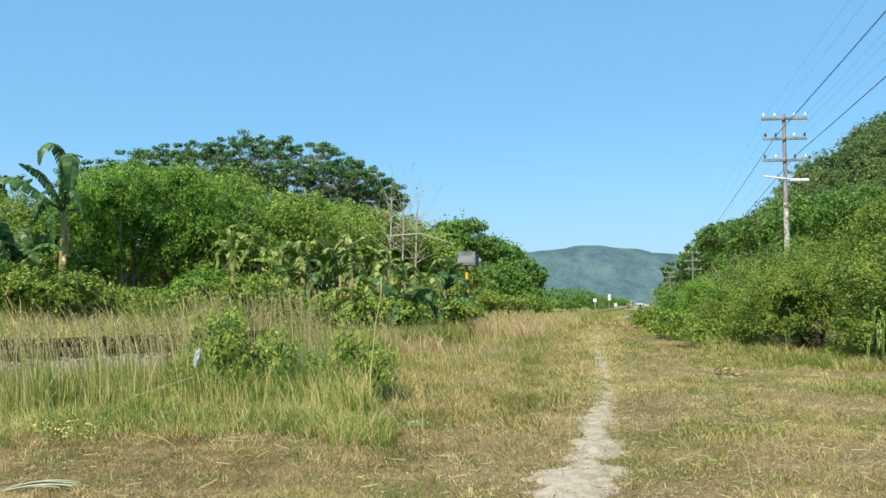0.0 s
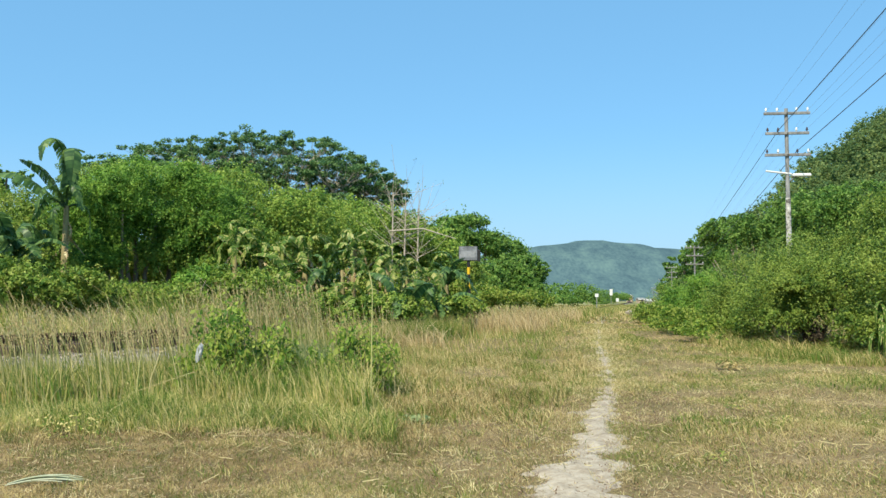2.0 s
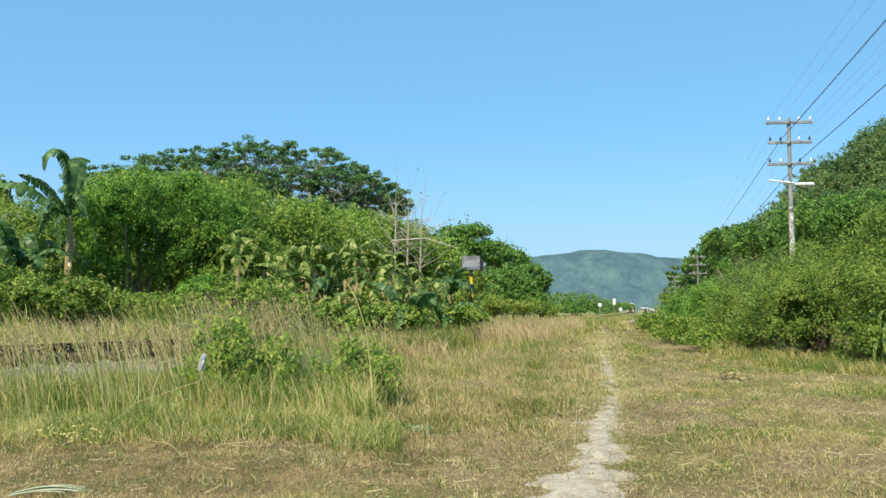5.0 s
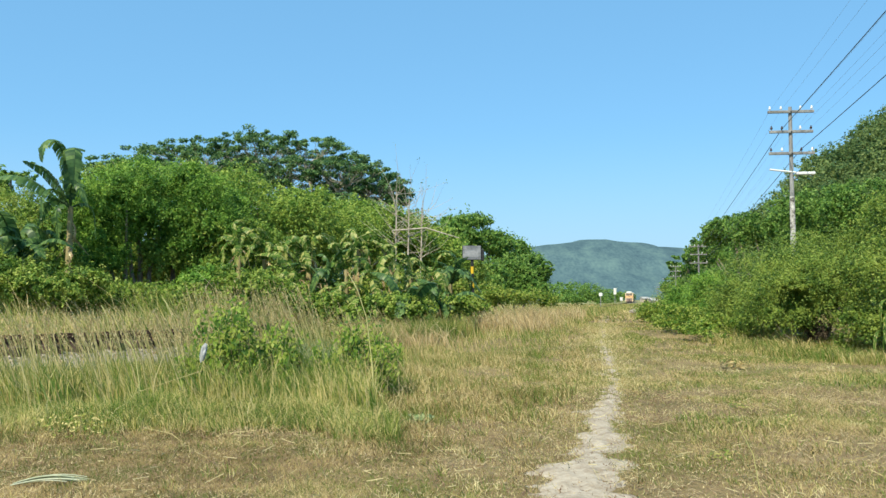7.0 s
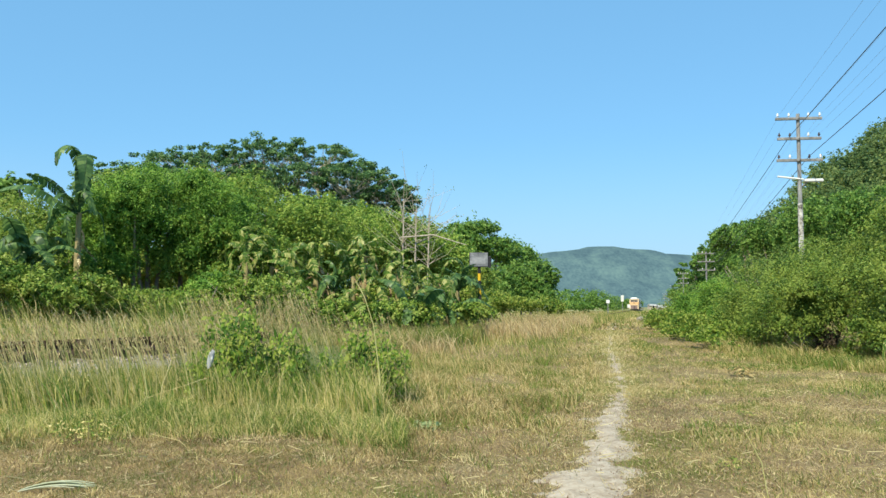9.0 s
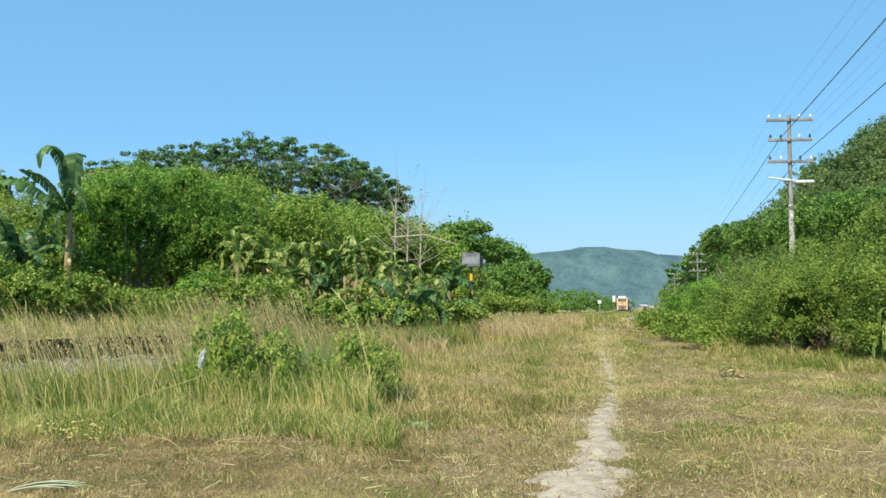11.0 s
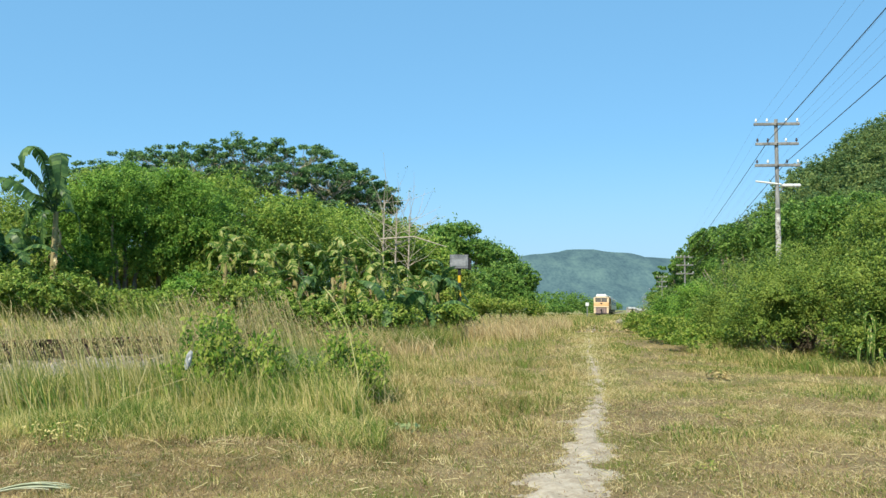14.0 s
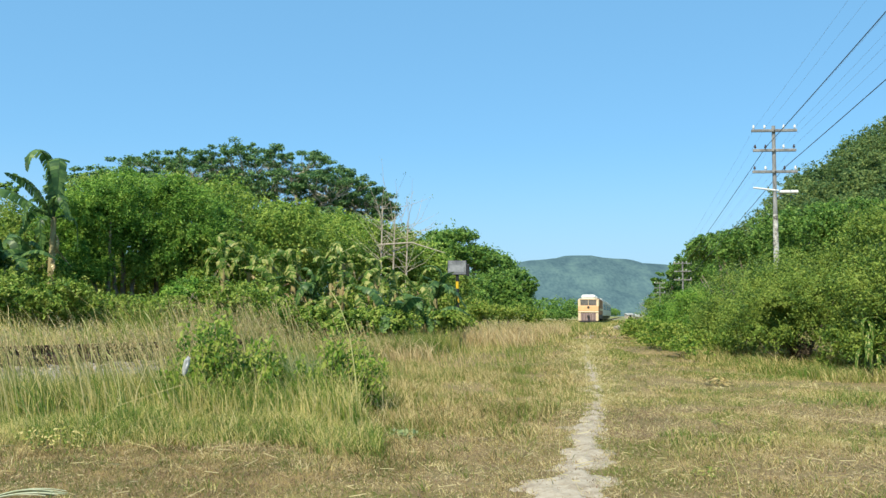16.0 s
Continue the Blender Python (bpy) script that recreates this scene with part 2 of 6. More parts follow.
def mesh_of(name, v, quads=None, tris=None, mats=(), index=None, smooth=False):
    """A mesh from arrays of points and of corner numbers."""
    me = bpy.data.meshes.new(name)
    quads = np.zeros((0, 4), int) if quads is None else np.asarray(quads, int)
    tris = np.zeros((0, 3), int) if tris is None else np.asarray(tris, int)
    me.vertices.add(len(v))
    me.vertices.foreach_set("co", np.asarray(v, np.float32).ravel())
    corners = np.concatenate([quads.ravel(), tris.ravel()])
    sizes = np.concatenate([np.full(len(quads), 4), np.full(len(tris), 3)])
    me.loops.add(len(corners))
    me.loops.foreach_set("vertex_index", corners.astype(np.int32))
    me.polygons.add(len(sizes))
    me.polygons.foreach_set("loop_start", np.concatenate([[0], np.cumsum(sizes)[:-1]]).astype(np.int32))
    if smooth:
        me.polygons.foreach_set("use_smooth", np.ones(len(sizes), bool))
    for m in mats:
        me.materials.append(m)
    if index is not None:
        me.polygons.foreach_set("material_index", np.asarray(index, np.int32))
    me.update(calc_edges=True)
    return me


def part(name, bm, mat, parent=None, label=""):
    """Links a bmesh or a mesh as one object under a thing."""
    if isinstance(bm, bmesh.types.BMesh):
        me = bpy.data.meshes.new(name)
        bm.to_mesh(me)
        bm.free()
    else:
        me = bm
    if mat is not None and not me.materials:
        me.materials.append(mat)
    ob = new(name, me)
    if parent is not None:
        ob.parent = parent
    return tagged(ob, label)


def thing(name, label, category, at=(0, 0, 0), group="", kind="", turn=0.0):
    ob = new(name)
    ob.matrix_basis = pose(*at, 0, 0, turn)
    ob.empty_display_size = 0.2
    return tagged(ob, label, category, group, kind)


def box(bm, x0, y0, z0, x1, y1, z1, bevel=0.0):
    r = bmesh.ops.create_cube(bm, size=1.0, matrix=Matrix.Translation(((x0 + x1) / 2, (y0 + y1) / 2, (z0 + z1) / 2)) @ Matrix.Diagonal((x1 - x0, y1 - y0, z1 - z0, 1)))
    if bevel:
        edges = list({ed for vt in r["verts"] for ed in vt.link_edges})
        bmesh.ops.bevel(bm, geom=edges, offset=bevel, segments=2, affect="EDGES", profile=0.5)
    return bm


def a_box(*size, bevel=0.0):
    return box(bmesh.new(), *size, bevel=bevel)


def rod(bm, p, q, r0, r1=None, sides=10):
    p, q = Vector(p), Vector(q)
    m = Matrix.Translation((p + q) / 2) @ (q - p).to_track_quat("Z", "Y").to_matrix().to_4x4()
    bmesh.ops.create_cone(bm, cap_ends=True, segments=sides, radius1=r0, radius2=r0 if r1 is None else r1, depth=(q - p).length, matrix=m)
    return bm


def tubes(lines, sides=6):
    """Points and quads of round tapered tubes; each line is a list of (point, radius)."""
    vs, qs, base = [], [], 0
    ang = np.linspace(0, 2 * np.pi, sides, endpoint=False)
    for line in lines:
        pts = np.array([p for p, r in line], float)
        rad = np.array([r for p, r in line], float)
        d = np.gradient(pts, axis=0)
        d /= np.linalg.norm(d, axis=1)[:, None] + 1e-9
        ref = np.where(np.abs(d[:, 2:3]) > 0.9, np.array([[1.0, 0, 0]]), np.array([[0, 0, 1.0]]))
        s = np.cross(d, ref)
        s /= np.linalg.norm(s, axis=1)[:, None] + 1e-9
        u = np.cross(s, d)
        ring = pts[:, None] + rad[:, None, None] * (np.cos(ang)[None, :, None] * s[:, None] + np.sin(ang)[None, :, None] * u[:, None])
        vs.append(ring.reshape(-1, 3))
        k = len(pts)
        i, j = np.meshgrid(np.arange(k - 1), np.arange(sides), indexing="ij")
        a0, a1 = base + i * sides + j, base + i * sides + (j + 1) % sides
        qs.append(np.stack([a0, a1, a1 + sides, a0 + sides], -1).reshape(-1, 4))
        base += k * sides
    return np.concatenate(vs), np.concatenate(qs)


def tube_mesh(name, lines, sides=6):
    v, q = tubes(lines, sides)
    return mesh_of(name, v, quads=q, smooth=True)


def unit(n):
    d = rng.normal(size=(n, 3))
    return d / np.linalg.norm(d, axis=1)[:, None]


def leaf_mesh(name, centres, facing, size, slim=0.5, droop=0.0):
    """One folded four-cornered leaf at every centre."""
    n = len(centres)
    size = np.broadcast_to(size, (n,)) * rng.uniform(0.6, 1.35, n)
    t = np.cross(facing, unit(n))
    t /= np.linalg.norm(t, axis=1)[:, None] + 1e-9
    t[:, 2] -= droop
    s = np.cross(facing, t)
    s /= np.linalg.norm(s, axis=1)[:, None] + 1e-9
    L, W = t * size[:, None], s * (size * slim)[:, None]
    lift = facing * (size * 0.15)[:, None]
    if n > 8000:     # small leaves: one slim three-cornered face each
        v = np.stack([centres - L, centres + W + lift + L * 0.4, centres - W + lift + L * 0.6], 1).reshape(-1, 3)
        return mesh_of(name, v, tris=np.arange(3 * n).reshape(n, 3))
    v = np.stack([centres - L, centres + W + lift, centres + L, centres - W + lift], 1).reshape(-1, 3)
    q = np.arange(4 * n).reshape(n, 4)
    return mesh_of(name, v, quads=q)


def crown_points(blobs, n, clump=0.3, per=60, fill=0.2, low=-0.75, lumps=1.0):
    """Leaf places for a crown: clumps over the skins of several swellings."""
    blobs = np.array(blobs, float)
    area = (blobs[:, 3] * blobs[:, 5] + blobs[:, 3] * blobs[:, 4] + blobs[:, 4] * blobs[:, 5])
    k = max(1, n // per)
    which = rng.choice(len(blobs), 3 * k, p=area / area.sum())
    d = unit(3 * k)
    half = blobs[which, 3:6]
    wide = half.mean(1)
    # hollows and swellings in the skin
    q = blobs[which, :3] * 0.9 + d * np.minimum(wide, 4.0)[:, None] * 1.3
    bump = np.array([noise.noise(v) for v in q * lumps])
    ok = (d[:, 2] > low) & (rng.random(3 * k) < np.clip(0.78 + 2.4 * bump, 0.15, 1.0))
    sel = np.nonzero(ok)[0]
    sel = sel[rng.integers(0, len(sel), k)] if len(sel) < k else sel[:k]
    d, half, wide, bump, which = d[sel], half[sel], wide[sel], bump[sel], which[sel]
    r = np.where(rng.random(k) < fill, rng.uniform(0.35, 0.85, k), rng.uniform(0.84, 1.04, k)) * (1 + 0.30 * bump)
    c = blobs[which, :3] + d * half * r[:, None]
    cr = clump * wide * rng.choice([0.35, 0.6, 1.0, 1.5], k) * rng.uniform(0.8, 1.2, k)
    idx = np.repeat(np.arange(k), per)
    e = unit(len(idx))
    rr = rng.uniform(0.0, 1.0, len(idx)) ** 0.55
    # some clumps are long sprays that reach out and up
    spray = (rng.random(k) < 0.15)[idx]
    out = d + np.array([0, 0, 0.6]) + unit(k) * 0.5
    reach = (cr[idx] * rng.uniform(-0.6, 0.7, len(idx)) * spray)[:, None]
    p = c[idx] + e * np.array([1, 1, 0.7]) * (cr[idx] * rr * np.where(spray, 0.5, 1.0))[:, None] + out[idx] * reach
    f = d[idx] * 0.4 + e * 0.2 + unit(len(idx)) * 0.85 + np.array([0, -0.25, 0.45])
    f /= np.linalg.norm(f, axis=1)[:, None]
    return p, f


def spray_points(blobs, n, length, per=22, fill=0.25, low=-0.75, lumps=1.0, droop=0.55):
    """Leaf places for a feathery crown: arching sprays that stand out of the swellings, with hollows between."""
    blobs = np.array(blobs, float)
    area = (blobs[:, 3] * blobs[:, 5] + blobs[:, 3] * blobs[:, 4] + blobs[:, 4] * blobs[:, 5])
    k = max(1, n // per)
    which = rng.choice(len(blobs), 4 * k, p=area / area.sum())
    d = unit(4 * k)
    half = blobs[which, 3:6]
    q = blobs[which, :3] + d * half
    bump = np.array([noise.noise(v) + 0.6 * noise.noise(v * 2.3) for v in q * lumps])
    ok = (d[:, 2] > low) & (rng.random(4 * k) < np.clip(0.46 + 2.7 * bump, 0.03, 1.0))
    sel = np.nonzero(ok)[0]
    sel = sel[rng.integers(0, len(sel), k)] if len(sel) < k else sel[:k]
    d, half, bump, which = d[sel], half[sel], bump[sel], which[sel]
    r = np.where(rng.random(k) < fill, rng.uniform(0.3, 0.8, k), rng.uniform(0.80, 0.98, k)) * (1 + 0.22 * bump)
    c = blobs[which, :3] + d * half * r[:, None]
    L = np.minimum(length, half.mean(1) * 0.8) * rng.uniform(0.45, 1.5, k)
    out = d * 0.7 + unit(k) * 0.55 + np.array([-0.12, -0.05, 0.45])
    out /= np.linalg.norm(out, axis=1)[:, None]
    idx = np.repeat(np.arange(k), per)
    s = rng.random(len(idx)) * 1.15 - 0.15
    e = unit(len(idx))
    p = c[idx] + out[idx] * (L[idx] * s)[:, None] + e * (L[idx] * 0.17 * (1.15 - 0.75 * s))[:, None]
    p[:, 2] -= droop * L[idx] * s * np.abs(s)
    f = d[idx] * 0.3 + unit(len(idx)) * 0.85 + np.array([0, -0.2, 0.5])
    f /= np.linalg.norm(f, axis=1)[:, None]
    return p, f


def ground_z(x, y):
    x, y = np.asarray(x, float), np.asarray(y, float)
    s = np.clip((y - 12) / 22, 0, 1)
    soft = np.clip((y - 3) / 3, 0, 1) * np.clip((48 - y) / 8, 0, 1)
    waves = 0.025 * np.sin(0.9 * x + 0.5 * y) + 0.02 * np.sin(1.7 * x - 1.1 * y + 1) + 0.012 * np.sin(0.4 * x + 2.6 * y)
    far = np.clip((y - 45) / 60, 0, 1)
    return 0.5 * s * s * (3 - 2 * s) + waves * soft - 0.36 * far * far * (3 - 2 * far)


def rail_drop(y):
    """How far the line lies below its height near the camera."""
    far = np.clip((np.asarray(y, float) - 45) / 60, 0, 1)
    return 0.36 * far * far * (3 - 2 * far)


def track_x(y):
    """Middle of the railway line at the distance y ahead."""
    y = np.asarray(y, float)
    yy = np.maximum(y, 15.0)
    x = -6.0 + 0.225 * (yy - 18.9) - 5.32 * (np.exp(-(yy - 17) / 14) - math.exp(-1.9 / 14))
    return x + np.minimum(y - 15.0, 0) * 0.66


# ---- the ground ----
def make_ground():
    ys = np.concatenate([np.linspace(-40, 4, 12), np.linspace(4.5, 40, 90), np.geomspace(41, 4200, 40)])
    xs = np.concatenate([-np.geomspace(3500, 16, 26), np.linspace(-15, 20, 90), np.geomspace(21, 3500, 26)])
    X, Y = np.meshgrid(xs, ys)
    Z = ground_z(X, Y)
    v = np.stack([X, Y, Z], -1).reshape(-1, 3)
    i, j = np.meshgrid(np.arange(len(ys) - 1), np.arange(len(xs) - 1), indexing="ij")
    a0 = i * len(xs) + j
    q = np.stack([a0, a0 + 1, a0 + len(xs) + 1, a0 + len(xs)], -1).reshape(-1, 4)
    far = (v[q[:, 0], 1] > 70).astype(int)
    ob = new("ground", mesh_of("ground", v, quads=q, mats=(M_GROUND, M_FARLAND), index=far, smooth=True))
    tagged(ob, "dry sunlit meadow ground with straw-coloured and green turf", "ground", kind="structure")


make_ground()

# middle of the footpath and its half width
PATH = [(0.87, 6.26, 0.38), (1.13, 7.48, 0.42), (1.51, 8.76, 0.31), (1.79, 10.34, 0.28), (2.39, 12.96, 0.26), (2.82, 14.90, 0.20), (3.31, 17.82, 0.20), (3.66, 20.26, 0.24),
        (4.01, 23.00, 0.20), (4.76, 26.86, 0.20), (5.53, 31.78, 0.20), (9.19, 50.68, 0.2)]
PATH_Y = np.array([p[1] for p in PATH])
PATH_X = np.array([p[0] for p in PATH])
PATH_W = np.array([p[2] for p in PATH])


def path_offset(x, y):
    """Distance from the path's middle, in half widths."""
    return np.abs(x - np.interp(y, PATH_Y, PATH_X)) / np.interp(y, PATH_Y, PATH_W)


def make_path():
    ys = np.linspace(PATH_Y[0], PATH_Y[-1], 600)
    cols = np.linspace(-1, 1, 25)
    v = []
    for y in ys:
        cx, w = np.interp(y, PATH_Y, PATH_X), np.interp(y, PATH_Y, PATH_W)
        wl = w * max(0.15, 1 + 1.1 * noise.noise((y * 1.9, 0, 0)) + 0.5 * noise.noise((y * 6, 3, 0)))
        wr = w * max(0.15, 1 + 1.1 * noise.noise((y * 1.9, 9, 0)) + 0.5 * noise.noise((y * 6, 5, 0)))
        for c in cols:
            x = cx + c * (wr if c > 0 else wl)
            z = float(ground_z(x, y)) - 0.012 * (y > 12)
            v.append((x, y, z + 0.016 * (1 - 2.2 * c * c) + 0.03 * noise.noise((x * 5, y * 3, 1)) + 0.02 * noise.noise((x * 14, y * 9, 1)) + 0.006 + 0.012 * noise.noise((0, y * 0.9, 7))))
    n = len(cols)
    i, j = np.meshgrid(np.arange(len(ys) - 1), np.arange(n - 1), indexing="ij")
    a0 = i * n + j
    q = np.stack([a0, a0 + 1, a0 + n + 1, a0 + n], -1).reshape(-1, 4)
    ob = new("footpath", mesh_of("footpath", np.array(v), quads=q, mats=(M_PATH,), smooth=True))
    tagged(ob, "narrow trodden footpath of pale bare earth", "path", kind="structure")


make_path()


# ---- grass ----
def blade_mesh(name, x, y, z, h, w, lean=(0.0, 0.0), spread=0.35, bend=0.5, simple=False):
    """Blades of two pieces that bow over; lean: what the wind adds, in heights."""
    n = len(x)
    h = np.broadcast_to(h, (n,)) * rng.uniform(0.55, 1.25, n)
    w = np.broadcast_to(w, (n,)) * rng.uniform(0.7, 1.4, n)
    a = rng.uniform(0, 2 * np.pi, n)
    out = rng.uniform(0, spread, n) * h
    dx, dy = np.cos(a) * out + lean[0] * h, np.sin(a) * out + lean[1] * h
    b = rng.uniform(-0.9, 0.9, n)
    sx, sy = np.cos(b) * w / 2, np.sin(b) * w / 2
    base = np.stack([x, y, z], 1)
    side = np.stack([sx, sy, np.zeros(n)], 1)
    mid = base + np.stack([dx * (0.5 - 0.3 * bend), dy * (0.5 - 0.3 * bend), h * 0.58], 1)
    tip = base + np.stack([dx, dy, h * (1 - 0.25 * bend * (out / h))], 1)
    if simple:
        v = np.stack([base - side, base + side, tip], 1).reshape(-1, 3)
        return mesh_of(name, v, tris=np.arange(3 * n).reshape(n, 3))
    v = np.stack([base - side, base + side, mid + side * 0.8, mid - side * 0.8, tip], 1).reshape(-1, 3)
    k = 5 * np.arange(n)[:, None]
    return mesh_of(name, v, quads=k + np.array([[0, 1, 2, 3]]), tris=k + np.array([[3, 2, 4]]))


def scatter(n, y0, y1, left=-0.56, right=0.56, margin=0.6):
    y = np.sqrt(rng.uniform(y0 * y0, y1 * y1, n))
    u = rng.uniform(0, 1, n)
    return (left * y - margin) + u * ((right - left) * y + 2 * margin), y


def patchy(x, y, scale, seed):
    return np.array([noise.noise((a * scale, b * scale, seed)) for a, b in zip(x, y)])


def stuff(name, me, mat, label, category="grass"):
    return tagged(part(name, me, mat), label, category, kind="stuff")


def withered(x, y):
    """The browned strip of turf before the tall grass."""
    return (y < 9.4 + 0.8 * np.sin(1.3 * x) + 0.45 * np.sin(3.1 * x + 1)) & (x + 0.8 * np.sin(2.1 * y) + 0.25 * np.sin(5 * x) < -0.9)


def make_withered():
    x, y = scatter(90000, 5.4, 9.9, -0.58, -0.02)
    keep = withered(x, y)
    x, y = x[keep], y[keep]
    stuff("withered_turf", blade_mesh("withered_turf", x, y, ground_z(x, y) - 0.02, 0.062, 0.006, lean=(-0.1, 0), spread=2.4, simple=True), M_WITHERED, "browned withered turf with few green blades")


def make_turf():
    for n, y0, y1, h, w in ((250000, 5.4, 10.5, 0.058, 0.0062), (160000, 10.5, 20, 0.075, 0.010), (100000, 20, 36, 0.10, 0.020), (50000, 36, 75, 0.18, 0.055), (30000, 75, 230, 0.3, 0.16)):
        x, y = scatter(n, y0, y1)
        off = path_offset(x, y)
        p = patchy(x, y, 0.55, 2.0)
        keep = (off > 0.55 + 0.7 * rng.random(n)) | (rng.random(n) < np.clip(np.interp(y, [7.5, 8.6, 9, 10.5, 12, 14, 16, 20], [0.2, 0.3, 0.65, 0.7, 0.9, 0.9, 0.85, 0.9]) + 0.9 * patchy(x, y, 1.3, 41), 0.03, 0.9))
        keep &= rng.random(n) < 1.0 + 0.3 * p
        keep &= np.abs(x - track_x(y)) > 1.6
        keep &= ~withered(x, y)
        x, y, p = x[keep], y[keep], p[keep]
        stuff("turf", blade_mesh("turf", x, y, ground_z(x, y) - 0.03, h * (1 + 0.8 * np.clip(p, -0.3, 1)), w, lean=(-0.1, 0), spread=2.4, simple=True), M_TURF, "short dry straw-coloured turf with green blades")


def make_thatch():
    # dead matted blades lying between the living ones
    x, y = scatter(70000, 5.4, 14)
    keep = (path_offset(x, y) > 0.8) | (rng.random(len(x)) < 0.55)
    x, y = x[keep], y[keep]
    stuff("thatch", blade_mesh("thatch", x, y, ground_z(x, y) + 0.015, 0.026, 0.009, spread=6.0, simple=True), M_THATCH, "matted dead brown grass lying on the ground")


def make_tussocks():
    # knee-high grass between the turf and the line
    def zone(x, y):
        s = x / y
        edge = np.interp(s, [-0.6, -0.2, 0.0, 0.13, 0.17], [9.6, 10.8, 13.5, 20, 34])
        return (y > edge) & (s < 0.16)
    n = 60000
    x, y = scatter(n, 9.5, 50, -0.56, 0.17)
    keep = zone(x + 0.8 * patchy(x, y, 0.6, 5), y) & (path_offset(x, y) > 2.2) & (np.abs(x - track_x(y)) > 1.2)
    x, y = x[keep], y[keep]
    p = patchy(x, y, 0.35, 8.0)
    h = np.interp(y, [9, 13, 25, 40], [0.13, 0.27, 0.36, 0.42]) * (1 + 0.9 * p) * np.where((y > 12.8) & (y < 17) & (x / y < -0.04) & (x / y > -0.3), 1.6, 1.0) * np.interp(x / y, [0.02, 0.16], [1, 0.55])
    stuff("meadow_grass", blade_mesh("meadow_grass", x, y, ground_z(x, y) - 0.03, h, np.interp(y, [9, 40], [0.006, 0.024]), lean=(-0.22, 0), spread=0.95, simple=True), M_TUFT, "knee-high meadow grass, green with dry blades")
    # the shoulder of the line, right behind the vine bushes
    y = rng.uniform(14.5, 26, 12000)
    x = track_x(y) + rng.uniform(1.5, 3.4, 12000)
    keep = x / y > -0.30 + 0.02 * rng.random(12000)
    x, y = x[keep], y[keep]
    stuff("shoulder_grass", blade_mesh("shoulder_grass", x, y, ground_z(x, y) - 0.03, 0.66 * (1 + 0.7 * patchy(x, y, 0.8, 91.0)), 0.011, lean=(-0.25, 0), spread=1.0), M_TUFT, "tall meadow grass on the shoulder of the line")
    # right side: low green weeds towards the bushes
    x, y = scatter(64000, 6.5, 32, 0.2, 0.58)
    p = patchy(x, y, 0.5, 12.0)
    keep = (p > 0.06 - 0.7 * np.clip(x / y - 0.25, 0, 0.4)) & (path_offset(x, y) > 3)
    x, y, p = x[keep], y[keep], p[keep]
    stuff("weed_grass", blade_mesh("weed_grass", x, y, ground_z(x, y) - 0.02, 0.05 + 0.17 * np.clip(p, 0, 1), np.interp(y, [6, 30], [0.006, 0.02]), lean=(-0.15, 0), spread=1.7), M_TUFT, "low green weeds in the turf")


def make_bush_foot():
    # weeds that close the foot of the thicket
    y = rng.uniform(18.0, 24.5, 9000)
    x = np.interp(y, [18, 21, 24.5], [9.0, 7.9, 7.6]) + rng.uniform(-0.7, 3.2, 9000)
    keep = patchy(x, y, 0.8, 141.0) > -0.22
    x, y = x[keep], y[keep]
    stuff("bush_foot_weeds", blade_mesh("bush_foot_weeds", x, y, ground_z(x, y) - 0.02, 0.30 * (1 + 0.9 * patchy(x, y, 0.9, 143.0)), 0.014, lean=(-0.15, 0), spread=1.3), M_TUFT, "green weeds along the foot of the thicket")


